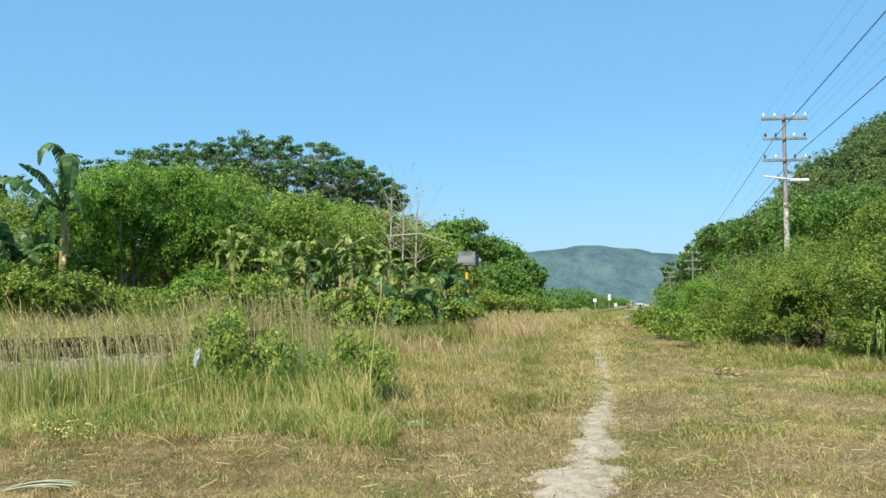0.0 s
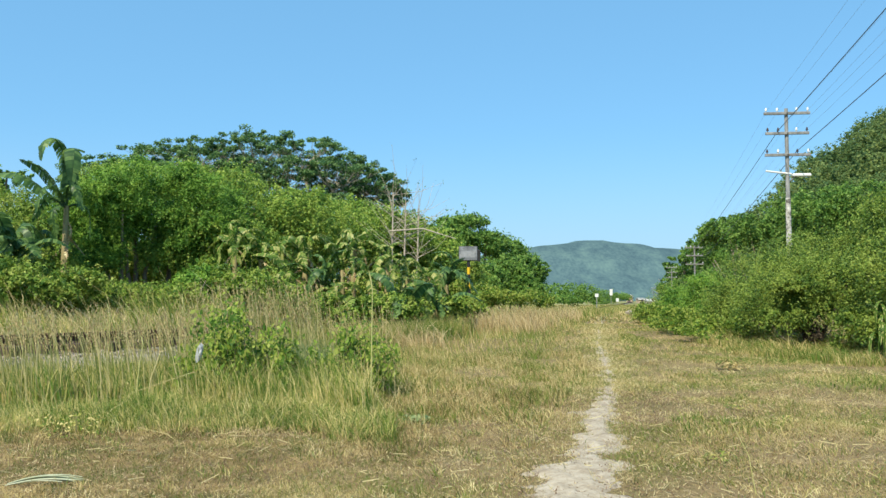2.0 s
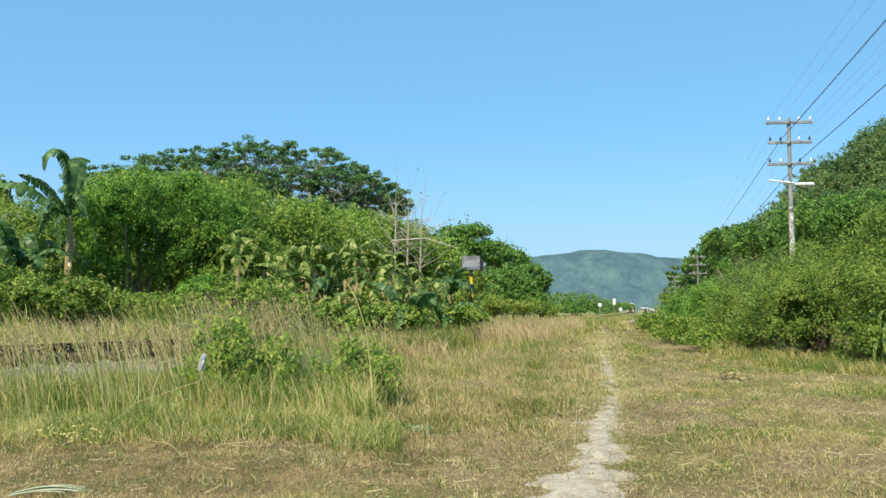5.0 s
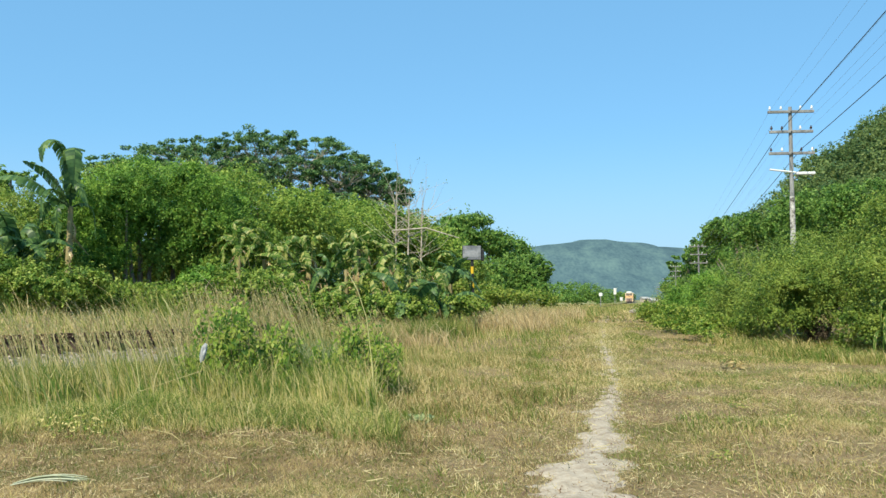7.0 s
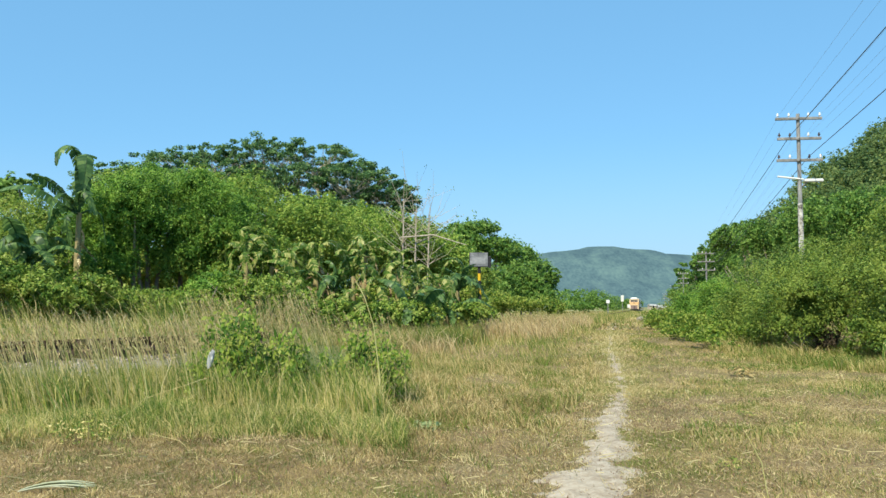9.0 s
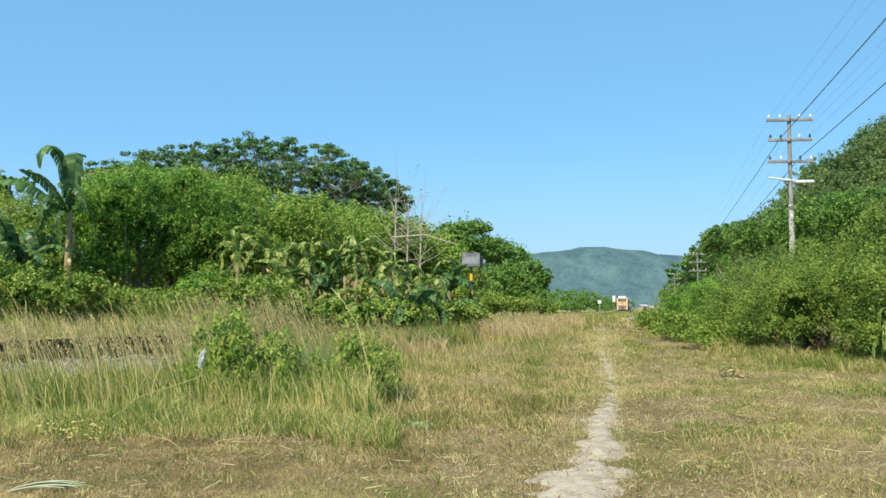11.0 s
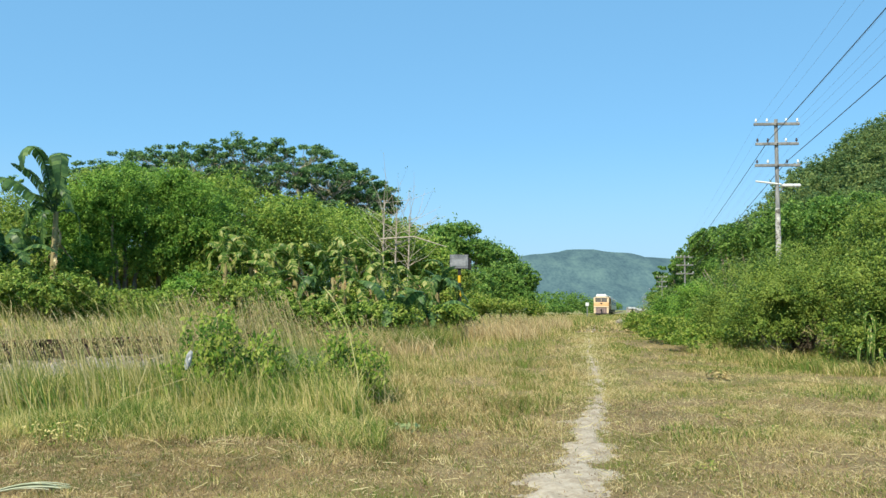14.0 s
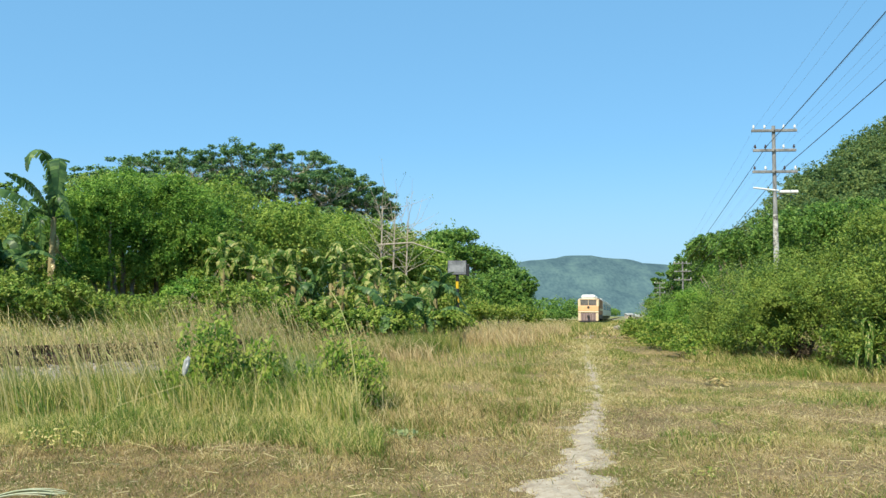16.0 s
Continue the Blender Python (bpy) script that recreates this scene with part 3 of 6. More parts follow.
def make_tufts():
    # loose tufts of longer blades, and stalks that lean every way
    for count, mat, tall, label in ((900, M_TUFT, (0.04, 0.13), "loose tufts of longer green and straw blades"), (900, M_STRAW, (0.03, 0.10), "flattened tufts of bleached straw"), (500, M_WITHERED, (0.05, 0.12), "browned tufts of dry turf")):
        cx, cy = scatter(count, 5.8, 20)
        near = patchy(cx, cy, 0.8, {M_TUFT: 3.3, M_STRAW: 14.1, M_WITHERED: 27.7}[mat]) > -0.05
        near &= path_offset(cx, cy) > (1.3 if mat is M_TUFT else 0.8)
        cx, cy = cx[near], cy[near]
        k = 22
        wide = np.repeat(rng.uniform(0.03, 0.16, len(cx)), k)
        x = np.repeat(cx, k) + rng.normal(0, 1, len(wide)) * wide
        y = np.repeat(cy, k) + rng.normal(0, 1, len(wide)) * wide
        h = np.repeat(rng.uniform(*tall, len(cx)), k)
        stuff("turf_tufts", blade_mesh("turf_tufts", x, y, ground_z(x, y) - 0.01, h, 0.0055, lean=(-0.2, 0), spread=2.0), mat, label)
    # bleached fringe of the footpath
    y = rng.uniform(6.2, 34, 15000)
    x = np.interp(y, PATH_Y, PATH_X) + rng.normal(0, 1.0, 15000) * (0.12 + np.interp(y, PATH_Y, PATH_W))
    keep = path_offset(x, y) > np.interp(y, [6, 9, 12, 34], [0.8, 0.6, 0.2, 0.1]) * rng.uniform(0.4, 1.2, 15000)
    x, y = x[keep], y[keep]
    stuff("path_fringe", blade_mesh("path_fringe", x, y, ground_z(x, y) - 0.005, np.interp(y, [6, 34], [0.045, 0.09]), np.interp(y, [6, 34], [0.006, 0.02]), spread=2.2, simple=True), M_TURF_PALE, "bleached straw fringe of the footpath")
    n = 420
    u, y = rng.uniform(-0.55, -0.02, n), rng.uniform(9.2, 14.0, n)
    x = u * y
    stuff("dry_stalks", blade_mesh("dry_stalks", x, y, ground_z(x, y) - 0.02, np.interp(y, [9, 11.5, 14], [0.25, 0.6, 0.8]), 0.0042, lean=(-0.3, 0), spread=1.6, bend=0.3), M_STRAW, "pale dry stalks leaning every way")
    # short green weeds at the foot of the tall grass
    x, y = scatter(9000, 9.2, 12.4, -0.56, -0.2)
    p = patchy(x, y, 0.7, 61.0)
    keep = (p > 0.0) & (rng.random(len(x)) < np.clip((y - 9.2) / 2.0, 0, 1)) & (y + 1.5 * patchy(x, y, 0.5, 66.0) > 10.4)
    x, y, p = x[keep], y[keep], p[keep]
    stuff("low_weeds", blade_mesh("low_weeds", x, y, ground_z(x, y) - 0.02, 0.12 + 0.45 * p, 0.011, spread=1.3), M_TUFT, "low green weeds at the foot of the tall grass")


def make_dry_bank():
    # dry seeding grass along the railway bank
    n = 20000
    y = rng.uniform(21, 62, n) ** 1.0
    x = track_x(y) + rng.normal(2.3, 0.9, n) + 0.02 * y
    keep = (x / y < 0.10 + 0.06 * rng.random(len(x))) & (np.abs(x - track_x(y)) > 1.0) & (patchy(x, y, 0.22, 53) > -0.08) & (x / y > -0.075)
    x, y = x[keep], y[keep]
    p = patchy(x, y, 0.3, 15.0)
    h = np.interp(y, [20, 34, 60], [0.85, 0.78, 0.62]) * (1 + 0.35 * p)
    stuff("dry_bank_grass", blade_mesh("dry_bank_grass", x, y, ground_z(x, y) - 0.03, h * 0.86 * (1 + 0.5 * patchy(x, y, 1.1, 17.0)), 0.014, lean=(-0.3, 0), spread=1.1), M_SEED, "dry brown seeding grass on the railway bank")
    # green grass on the shoulder farther on
    y = 24 + 176 * rng.random(40000) ** 1.3
    x = track_x(y) + rng.normal(1.5, 0.9, 40000) - 0.006 * y
    keep = (x - track_x(y) > 0.72) | ((x - track_x(y) < -0.72) & (y > 40))
    x, y = x[keep], y[keep]
    stuff("bank_grass", blade_mesh("bank_grass", x, y, ground_z(x, y) - 0.03, np.interp(y, [24, 60, 200], [0.6, 0.50, 0.42]), np.interp(y, [24, 200], [0.03, 0.12]), lean=(-0.15, 0), spread=0.6, simple=True), M_TUFT, "green grass on the railway bank")
    # behind the line, to the left
    x, y = scatter(16000, 17, 27, -0.58, -0.02)
    keep = (x < track_x(y) - 1.4) & (patchy(x, y, 0.35, 51) > -0.12)
    x, y = x[keep], y[keep]
    stuff("dry_grass", blade_mesh("dry_grass", x, y, ground_z(x, y), 0.85, 0.016, lean=(-0.2, 0), spread=0.5), M_SEED, "tall dry brown grass behind the railway line")


def make_far_side():
    # tall green and straw grass between the line and the shrubs
    x, y = scatter(26000, 17, 24.5, -0.6, 0.0)
    p = patchy(x, y, 0.5, 71.0)
    keep = (x < track_x(y) - 1.3) & (p > -0.3)
    x, y, p = x[keep], y[keep], p[keep]
    stuff("far_side_grass", blade_mesh("far_side_grass", x, y, ground_z(x, y) - 0.03, np.interp(y, [17, 22, 24], [0.85, 1.05, 1.2]) * (1 + 0.6 * p), 0.02, lean=(-0.25, 0), spread=0.7), M_TALL, "tall green and straw grass behind the railway line")
    n = 260
    y = rng.uniform(18, 24, n)
    x = track_x(y) - rng.uniform(1.5, 9, n)
    stuff("far_side_stalks", blade_mesh("far_side_stalks", x, y, ground_z(x, y), rng.uniform(1.2, 2.0, n), 0.016, lean=(-0.35, 0), spread=0.5, bend=0.8), M_STRAW, "pale seeding stalks behind the railway line")


def clump_meshes(kind, tall=1.0):
    """Blades and seed heads of one clump of tall grass, round its own foot."""
    n = 110
    r, a = np.sqrt(rng.random(n)) * 0.42, rng.uniform(0, 2 * np.pi, n)
    x, y = np.cos(a) * r, np.sin(a) * r
    blades = blade_mesh("blades", x, y, np.full(n, -0.06), rng.uniform(0.25, 0.68, n) * (0.9 + 0.1 * kind), 0.012, lean=(-0.04, 0), spread=0.45, bend=0.6)
    lines, cs = [], []
    for k in range(14):
        bx, by = rng.normal(0, 0.22, 2)
        h = rng.uniform(0.95, 1.45) * tall
        lx, ly = rng.uniform(-0.28, 0.05), rng.uniform(-0.1, 0.1)
        lines.append([((bx + lx * s * s, by + ly * s * s, h * s * (1 - 0.08 * s)), 0.0045 - 0.002 * s) for s in (0, 0.35, 0.7, 1.0)])
        for s in np.linspace(0.80, 1.06, 9):
            cs.append((bx + lx * s * s - 0.04 * (s - 0.8) + rng.normal(0, 0.008), by + ly * s * s + rng.normal(0, 0.008), h * s * (1 - 0.08 * s)))
    cs = np.array(cs)
    f = unit(len(cs)) * np.array([0.6, 1, 0.4])
    f /= np.linalg.norm(f, axis=1)[:, None]
    return blades, tube_mesh("stem", lines, 4), leaf_mesh("seed_head", cs, f, 0.019, 0.3, droop=1.0)


CLUMPS = []


def make_tall_grass():
    kinds = [clump_meshes(k) for k in range(4)]
    for k in range(46):
        u = rng.uniform(-0.545, -0.27) if k < 36 else rng.uniform(-0.30, -0.05)
        y = rng.uniform(11.2, 14.2) if k < 36 else rng.uniform(15.2, 19.0)
        x = u * y
        if x < track_x(y) + 1.5:
            y -= 1.6
            x = u * y
        g = thing("tall_grass_clump", "clump of tall green and straw grass with seed heads", "grass", group="tall grass before the railway line")
        for me, mat, nm in zip(kinds[k % 4], (M_TALL, M_REEDS, M_SEED), ("foliage", "stemwork", "seed_fluff")):
            tagged(part(nm, me, mat, g), kind="stuff")
        CLUMPS.append((g, x, y, float(ground_z(x, y)), rng.uniform(0, 360), rng.uniform(0, 6.28), rng.uniform(0.7, 1.25)))
    # taller plumes behind and between the vine bushes
    own = np.random.default_rng(77)
    state = rng.bit_generator.state
    kinds = [clump_meshes(k, 1.3) for k in range(4)]
    rng.bit_generator.state = state
    for k in range(18):
        y = own.uniform(13.6, 16.2)
        x = own.uniform(-0.27, -0.12) * y
        g = thing("tall_grass_clump", "clump of tall green and straw grass with seed heads", "grass", group="tall grass before the railway line")
        for me, mat, nm in zip(kinds[k % 4], (M_TALL, M_REEDS, M_SEED), ("foliage", "stemwork", "seed_fluff")):
            tagged(part(nm, me, mat, g), kind="stuff")
        CLUMPS.append((g, x, y, float(ground_z(x, y)), own.uniform(0, 360), own.uniform(0, 6.28), own.uniform(0.7, 1.25)))
    # the still, dense foot of the tall grass
    n = 32000
    x, y = scatter(n, 9.6, 16.2, -0.56, -0.16, margin=0.4)
    x += 0.5 * patchy(x, y, 0.8, 31)
    keep = (x < np.interp(y, [10, 11, 16], [-3.2, -2.6, -2.0]) + 0.8 * patchy(x, y, 0.9, 78)) & (y + 3.2 * patchy(x, y, 0.6, 77) + 0.8 * patchy(x, y, 2.0, 79) > 10.9 + 0.6 * rng.random(n))
    keep &= x > track_x(y) + 1.4
    x, y = x[keep], y[keep]
    p = patchy(x, y, 0.6, 22.0)
    stuff("tall_grass", blade_mesh("tall_grass", x, y, ground_z(x, y) - 0.03, np.interp(y, [9.8, 11, 13, 14.2, 16], [0.10, 0.24, 0.55, 0.46, 0.30]) * (1 + 0.9 * p), 0.007, lean=(-0.12, 0), spread=1.4), M_TALL, "dense tall green grass")


def make_rough_edge():
    # tangled grass and weeds where the mown turf meets the tall grass
    for n, mat, y0, y1, left, right, seed, tall, width, spread, label in (
            (30000, M_TALL, 8.6, 12.2, -0.58, -0.12, 101.0, 0.24, 0.0065, 1.3, "ragged green grass at the edge of the tall grass"),
            (16000, M_WITHERED, 8.2, 13.0, -0.58, 0.06, 111.0, 0.17, 0.0055, 2.2, "tangle of browned stalks at the edge of the tall grass"),
            (22000, M_TURF, 9.5, 21.0, -0.16, 0.15, 121.0, 0.17, 0.008, 1.6, "rough knee-high grass beside the footpath")):
        x, y = scatter(n, y0, y1, left, right)
        p = patchy(x, y, 0.75, seed) + 0.5 * patchy(x, y, 2.4, seed)
        grow = np.clip((y - y0) / 1.6, 0, 1)
        keep = (p > 0.30 - 0.55 * grow - 0.25 * np.clip(-x / y - 0.3, 0, 0.3)) & (path_offset(x, y) > 2.0)
        x, y, p, grow = x[keep], y[keep], p[keep], grow[keep]
        stuff("rough_grass", blade_mesh("rough_grass", x, y, ground_z(x, y) - 0.02, tall * (0.45 + 0.55 * grow) * (1 + np.clip(p, -0.4, 1)), width, lean=(-0.15, 0), spread=spread), mat, label)
    n = 420
    x, y = rng.normal(-2.25, 0.36, n), rng.normal(9.35, 0.22, n)
    stuff("straw_heap", blade_mesh("straw_heap", x, y, ground_z(x, y) + rng.uniform(0, 0.07, n), 0.06, 0.006, spread=6.0, bend=0.3), M_THATCH, "flattened heap of bleached stalks", "straw")
    y = rng.uniform(20.5, 24.5, 5000)
    x = rng.uniform(-0.23, -0.09, 5000) * y
    keep = (x < track_x(y) - 1.3) & (patchy(x, y, 0.7, 131.0) > -0.1)
    x, y = x[keep], y[keep]
    stuff("brown_seed_grass", blade_mesh("brown_seed_grass", x, y, ground_z(x, y), 1.25, 0.014, lean=(-0.35, 0), spread=0.8), M_SEED, "tall brown seeding grass before the banana plants")


make_turf()
make_rough_edge()
make_withered()
make_thatch()
make_tussocks()
make_tufts()
make_bush_foot()
make_dry_bank()
make_far_side()
make_tall_grass()


# ---- railway line ----
def make_track():
    ys = np.concatenate([np.linspace(-25, 60, 110), np.linspace(64, 620, 70)])
    cx = track_x(ys)
    d = np.stack([np.gradient(cx), np.gradient(ys)], 1)
    d /= np.linalg.norm(d, axis=1)[:, None]
    side = np.stack([d[:, 1], -d[:, 0]], 1)

    def sweep(profile, offset, name, mat, closed):
        pr = np.array(profile)
        v = np.zeros((len(ys), len(pr), 3))
        v[:, :, :2] = np.stack([cx, ys], 1)[:, None] + side[:, None] * (offset + pr[None, :, :1])
        v[:, :, 2] = pr[None, :, 1] - rail_drop(ys)[:, None]
        m = len(pr)
        cols = m if closed else m - 1
        i, j = np.meshgrid(np.arange(len(ys) - 1), np.arange(cols), indexing="ij")
        a0, a1 = i * m + j, i * m + (j + 1) % m
        return mesh_of(name, v.reshape(-1, 3), quads=np.stack([a0, a1, a1 + m, a0 + m], -1).reshape(-1, 4), mats=(mat,))
    line = thing("railway_track", "rusty single railway line on pale stone ballast", "railway", kind="structure")
    part("ballast_bed", sweep([(-2.3, 0.0), (-1.5, 0.42), (-0.9, 0.50), (0, 0.52), (0.9, 0.50), (1.45, 0.40), (2.1, 0.0)], 0, "ballast_bed", M_STONE, False), None, line)
    rail = [(-0.06, 0.66), (0.06, 0.66), (0.06, 0.675), (0.012, 0.69), (0.012, 0.765), (0.034, 0.775), (0.034, 0.81), (-0.034, 0.81), (-0.034, 0.775), (-0.012, 0.765), (-0.012, 0.69), (-0.06, 0.675)]
    for s in (-0.535, 0.535):
        part("rail", sweep(rail, s, "rail", M_RUST, True), None, line)
    sl = bpy.data.meshes.new("sleeper")
    bm = a_box(-1.0, -0.13, 0.46, 1.0, 0.13, 0.665, bevel=0.02)
    bm.to_mesh(sl)
    bm.free()
    sl.materials.append(M_SLEEPER)
    y = 4.0
    while y < 70:
        x = float(track_x(y))
        slope = float(track_x(y + 0.1) - track_x(y - 0.1)) / 0.2
        ob = new("sleeper", sl)
        ob.parent = line
        ob.matrix_basis = pose(x, y, -float(rail_drop(y)), 0, 0, -math.degrees(math.atan(slope)))
        y += 0.65 / math.hypot(1, slope)
    # loose stones on the shoulder that shows between the grass
    n = 3500
    y = rng.uniform(12, 24, n)
    t = rng.uniform(1.0, 2.05, n)
    x = track_x(y) + t * 1.05
    z = np.interp(t, [0.9, 1.45, 2.1], [0.51, 0.41, 0.02])
    v, q = [], []
    sh = np.array([(-1, -1, -1), (1, -1, -1), (1, 1, -1), (-1, 1, -1), (-1, -1, 1), (1, -1, 1), (1, 1, 1), (-1, 1, 1)], float)
    fc = np.array([(0, 3, 2, 1), (4, 5, 6, 7), (0, 1, 5, 4), (1, 2, 6, 5), (2, 3, 7, 6), (3, 0, 4, 7)])
    s = rng.uniform(0.018, 0.045, (n, 1, 1))
    v = (sh[None] * s * rng.uniform(0.5, 1.2, (n, 8, 3))) + np.stack([x, y, z], 1)[:, None]
    q = (8 * np.arange(n))[:, None, None] + fc[None]
    tagged(part("ballast_stones", mesh_of("ballast_stones", v.reshape(-1, 3), quads=q.reshape(-1, 4)), M_STONE), "loose pale grey ballast stones", "stones", kind="stuff")


make_track()


# ---- bushes and trees ----
def bush(name, label, blobs, n, size, mat, slim=0.5, clump=0.3, per=50, stems=0, category="bush", fill=0.25, bark=None, low=-0.75, twig=0.03, offshoots=5, spray=0.0):
    """A shrub or tree: stems from the ground into its swellings, and leaves over them."""
    blobs = [tuple(b) for b in blobs]
    cx = sum(b[0] for b in blobs) / len(blobs)
    cy = sum(b[1] for b in blobs) / len(blobs)
    foot = float(ground_z(cx, cy))
    ob = thing(name, label, category, (cx, cy, foot))
    local = [(b[0] - cx, b[1] - cy, b[2] - foot, *b[3:]) for b in blobs]
    # smaller swellings break up the outline
    shape = []
    for b in local:
        shape.append((*b[:3], b[3] * 0.86, b[4] * 0.86, b[5] * 0.84) if offshoots else b)
        for d in unit(offshoots):
            k = rng.uniform(0.22, 0.48)
            d = d * np.array((0.85, 0.85, 0.8))
            d[1] -= 0.2
            shape.append((b[0] + d[0] * b[3], b[1] + d[1] * b[4], b[2] + d[2] * b[5], b[3] * k, b[4] * k, b[5] * k * rng.uniform(0.8, 1.4)))
    p, f = spray_points(shape, n, spray, per, fill, low, 1.3 / max(1.0, local[0][3])) if spray else crown_points(shape, n, clump, per, fill, low)
    keep = p[:, 2] > 0.02
    part("crown", leaf_mesh("crown", p[keep], f[keep], size, slim), mat, ob)
    if stems:
        lines = []
        for k in range(stems):
            b = local[k % len(local)]
            end = np.array(b[:3]) + rng.normal(0, 0.3, 3) * np.array(b[3:])
            x0, y0 = rng.normal(0, 0.12 * max(1, abs(b[3])), 2) + np.array(b[:2]) * 0.35
            start = np.array((x0, y0, -0.1))
            m = (start + end) / 2 + rng.normal(0, 0.12, 3) * b[3]
            h = max(end[2], 0.5)
            lines.append([(tuple(start), twig * h), (tuple((start + m) / 2), twig * 0.75 * h), (tuple(m), twig * 0.55 * h), (tuple(end), twig * 0.2 * h)])
        tagged(part("branchwork", tube_mesh("branchwork", lines), bark or M_BARK, ob), kind="stuff")
    return ob


def blob(x, y, z, rx, ry, rz):
    return (x, y, z, rx, ry, rz)


# fine-leaved bright green shrub behind the line
bush("shrub", "dense bright green fine-leaved shrub behind the railway line", [blob(-10.47, 27.00, 4.19, 1.05, 1.6, 1.23), blob(-9.41, 28.00, 4.76, 1.58, 2.0, 1.32), blob(-10.25, 27.20, 3.60, 1.15, 1.5, 0.85), blob(-8.31, 29.00, 4.40, 1.46, 1.8, 1.18), blob(-8.00, 28.40, 3.45, 1.15, 1.2, 0.62), blob(-10.68, 26.50, 3.02, 0.61, 1.0, 0.88), blob(-10.15, 27.80, 4.75, 0.85, 1.2, 0.90)],
     165000, 0.048, M_FINE, slim=0.4, clump=0.15, per=15, stems=8, fill=0.42, offshoots=4, spray=0.7)
bush("shrub", "tall dull green shrub under the rain tree", [blob(-8.29, 36.00, 5.10, 1.90, 2.5, 1.25), blob(-6.48, 37.00, 4.85, 1.60, 2.2, 1.15), blob(-9.75, 38.00, 6.35, 1.75, 2.5, 1.05), blob(-13.0, 34.0, 5.55, 1.5, 1.5, 1.25), blob(-4.80, 40.00, 4.60, 2.08, 2.2, 1.30), blob(-2.30, 42.00, 4.48, 1.91, 2.2, 1.23)],
     100000, 0.066, M_GREYLEAF, clump=0.17, per=16, stems=6, fill=0.35, spray=0.9)
bush("shrub", "olive green leafy shrub", [blob(-8.35, 28.60, 3.45, 1.20, 1.2, 0.95), blob(-6.80, 29.00, 3.20, 1.20, 1.2, 0.95), blob(-7.10, 28.20, 2.20, 1.46, 1.0, 0.70)],
     60000, 0.05, M_GREYLEAF, clump=0.22, per=24, stems=6, spray=0.6)
bush("shrub", "dull green shrubs crowding under the rain tree", [blob(-6.88, 47.00, 5.70, 2.14, 2.2, 1.28), blob(-4.32, 46.00, 5.10, 1.79, 2.2, 1.35), blob(-2.27, 47.00, 4.85, 1.68, 2.2, 1.37), blob(-0.62, 50.00, 4.30, 1.40, 2.0, 1.05), blob(-9.54, 48.00, 6.30, 2.18, 2.2, 1.40), blob(-1.50, 52.00, 4.60, 1.10, 1.6, 0.75), blob(-5.27, 44.00, 4.34, 2.57, 1.6, 1.29), blob(-1.83, 44.00, 3.76, 2.29, 1.6, 1.29)],
     56000, 0.105, M_GREYLEAF, clump=0.22, per=24, stems=10, spray=1.1)
bush("undergrowth", "thick green undergrowth below the trees", [blob(-9.96, 31.00, 2.88, 1.61, 1.2, 1.01), blob(-8.10, 41.00, 3.07, 2.40, 1.5, 1.60), blob(-5.02, 42.00, 3.11, 2.46, 1.5, 1.64), blob(-1.83, 44.00, 3.05, 2.29, 1.5, 1.57), blob(0.52, 50.00, 2.78, 1.95, 2.0, 1.46), blob(-8.89, 33.00, 2.97, 1.93, 1.5, 1.39), blob(-11.00, 32.00, 2.40, 1.46, 1.2, 0.94), blob(-13.19, 31.00, 3.08, 2.01, 1.5, 1.51), blob(-17.28, 33.00, 3.62, 2.14, 1.5, 1.93), blob(-11.5, 36.0, 2.3, 1.8, 1.0, 1.5), blob(-14.0, 36.0, 2.4, 1.8, 1.0, 1.5)],
     100000, 0.075, M_OLIVE, slim=0.5, clump=0.20, per=26, spray=0.8)
bush("undergrowth", "bright green weeds at the edge of the trees", [blob(-5.53, 38.00, 2.09, 2.22, 0.9, 0.86), blob(-2.90, 36.00, 1.82, 1.87, 0.9, 0.66), blob(-0.62, 40.00, 1.99, 1.82, 0.9, 0.83), blob(2.06, 48.00, 1.64, 1.87, 0.9, 0.69), blob(5.68, 60.00, 1.49, 2.34, 0.9, 0.55)],
     30000, 0.08, M_VINE, slim=0.5, clump=0.4, per=16)
# creepers over the ground behind the line
bush("creeper", "low tangle of light green creepers and weeds", [blob(-11.28, 24.00, 1.93, 1.40, 1.0, 0.70), blob(-9.36, 23.50, 1.54, 1.09, 0.9, 0.44), blob(-7.69, 24.00, 1.43, 1.25, 0.9, 0.37), blob(-6.26, 24.50, 1.70, 0.78, 0.9, 0.62), blob(-5.30, 26.00, 1.80, 1.01, 0.9, 0.59), blob(-10.73, 24.50, 2.10, 0.62, 0.8, 0.78)],
     52000, 0.05, M_OLIVE, slim=0.6, clump=0.35, per=16, stems=8, spray=0.5)
bush("shrub", "green leafy undergrowth with pale stalks", [blob(-14.94, 30.00, 3.81, 1.36, 1.6, 1.56), blob(-13.11, 29.00, 3.54, 1.13, 1.4, 1.13), blob(-13.23, 27.00, 2.34, 1.40, 1.2, 0.79)],
     44000, 0.055, M_OLIVE, slim=0.4, clump=0.2, per=24, stems=6, spray=0.7)
bush("undergrowth", "leafy weeds at the foot of the banana plants", [blob(-10.34, 22.00, 1.82, 1.14, 0.8, 0.46), blob(-11.49, 22.00, 1.96, 0.86, 0.8, 0.57), blob(-9.47, 22.30, 1.75, 0.71, 0.7, 0.40)],
     26000, 0.05, M_OLIVE, slim=0.5, clump=0.3, per=18, stems=6, spray=0.4)
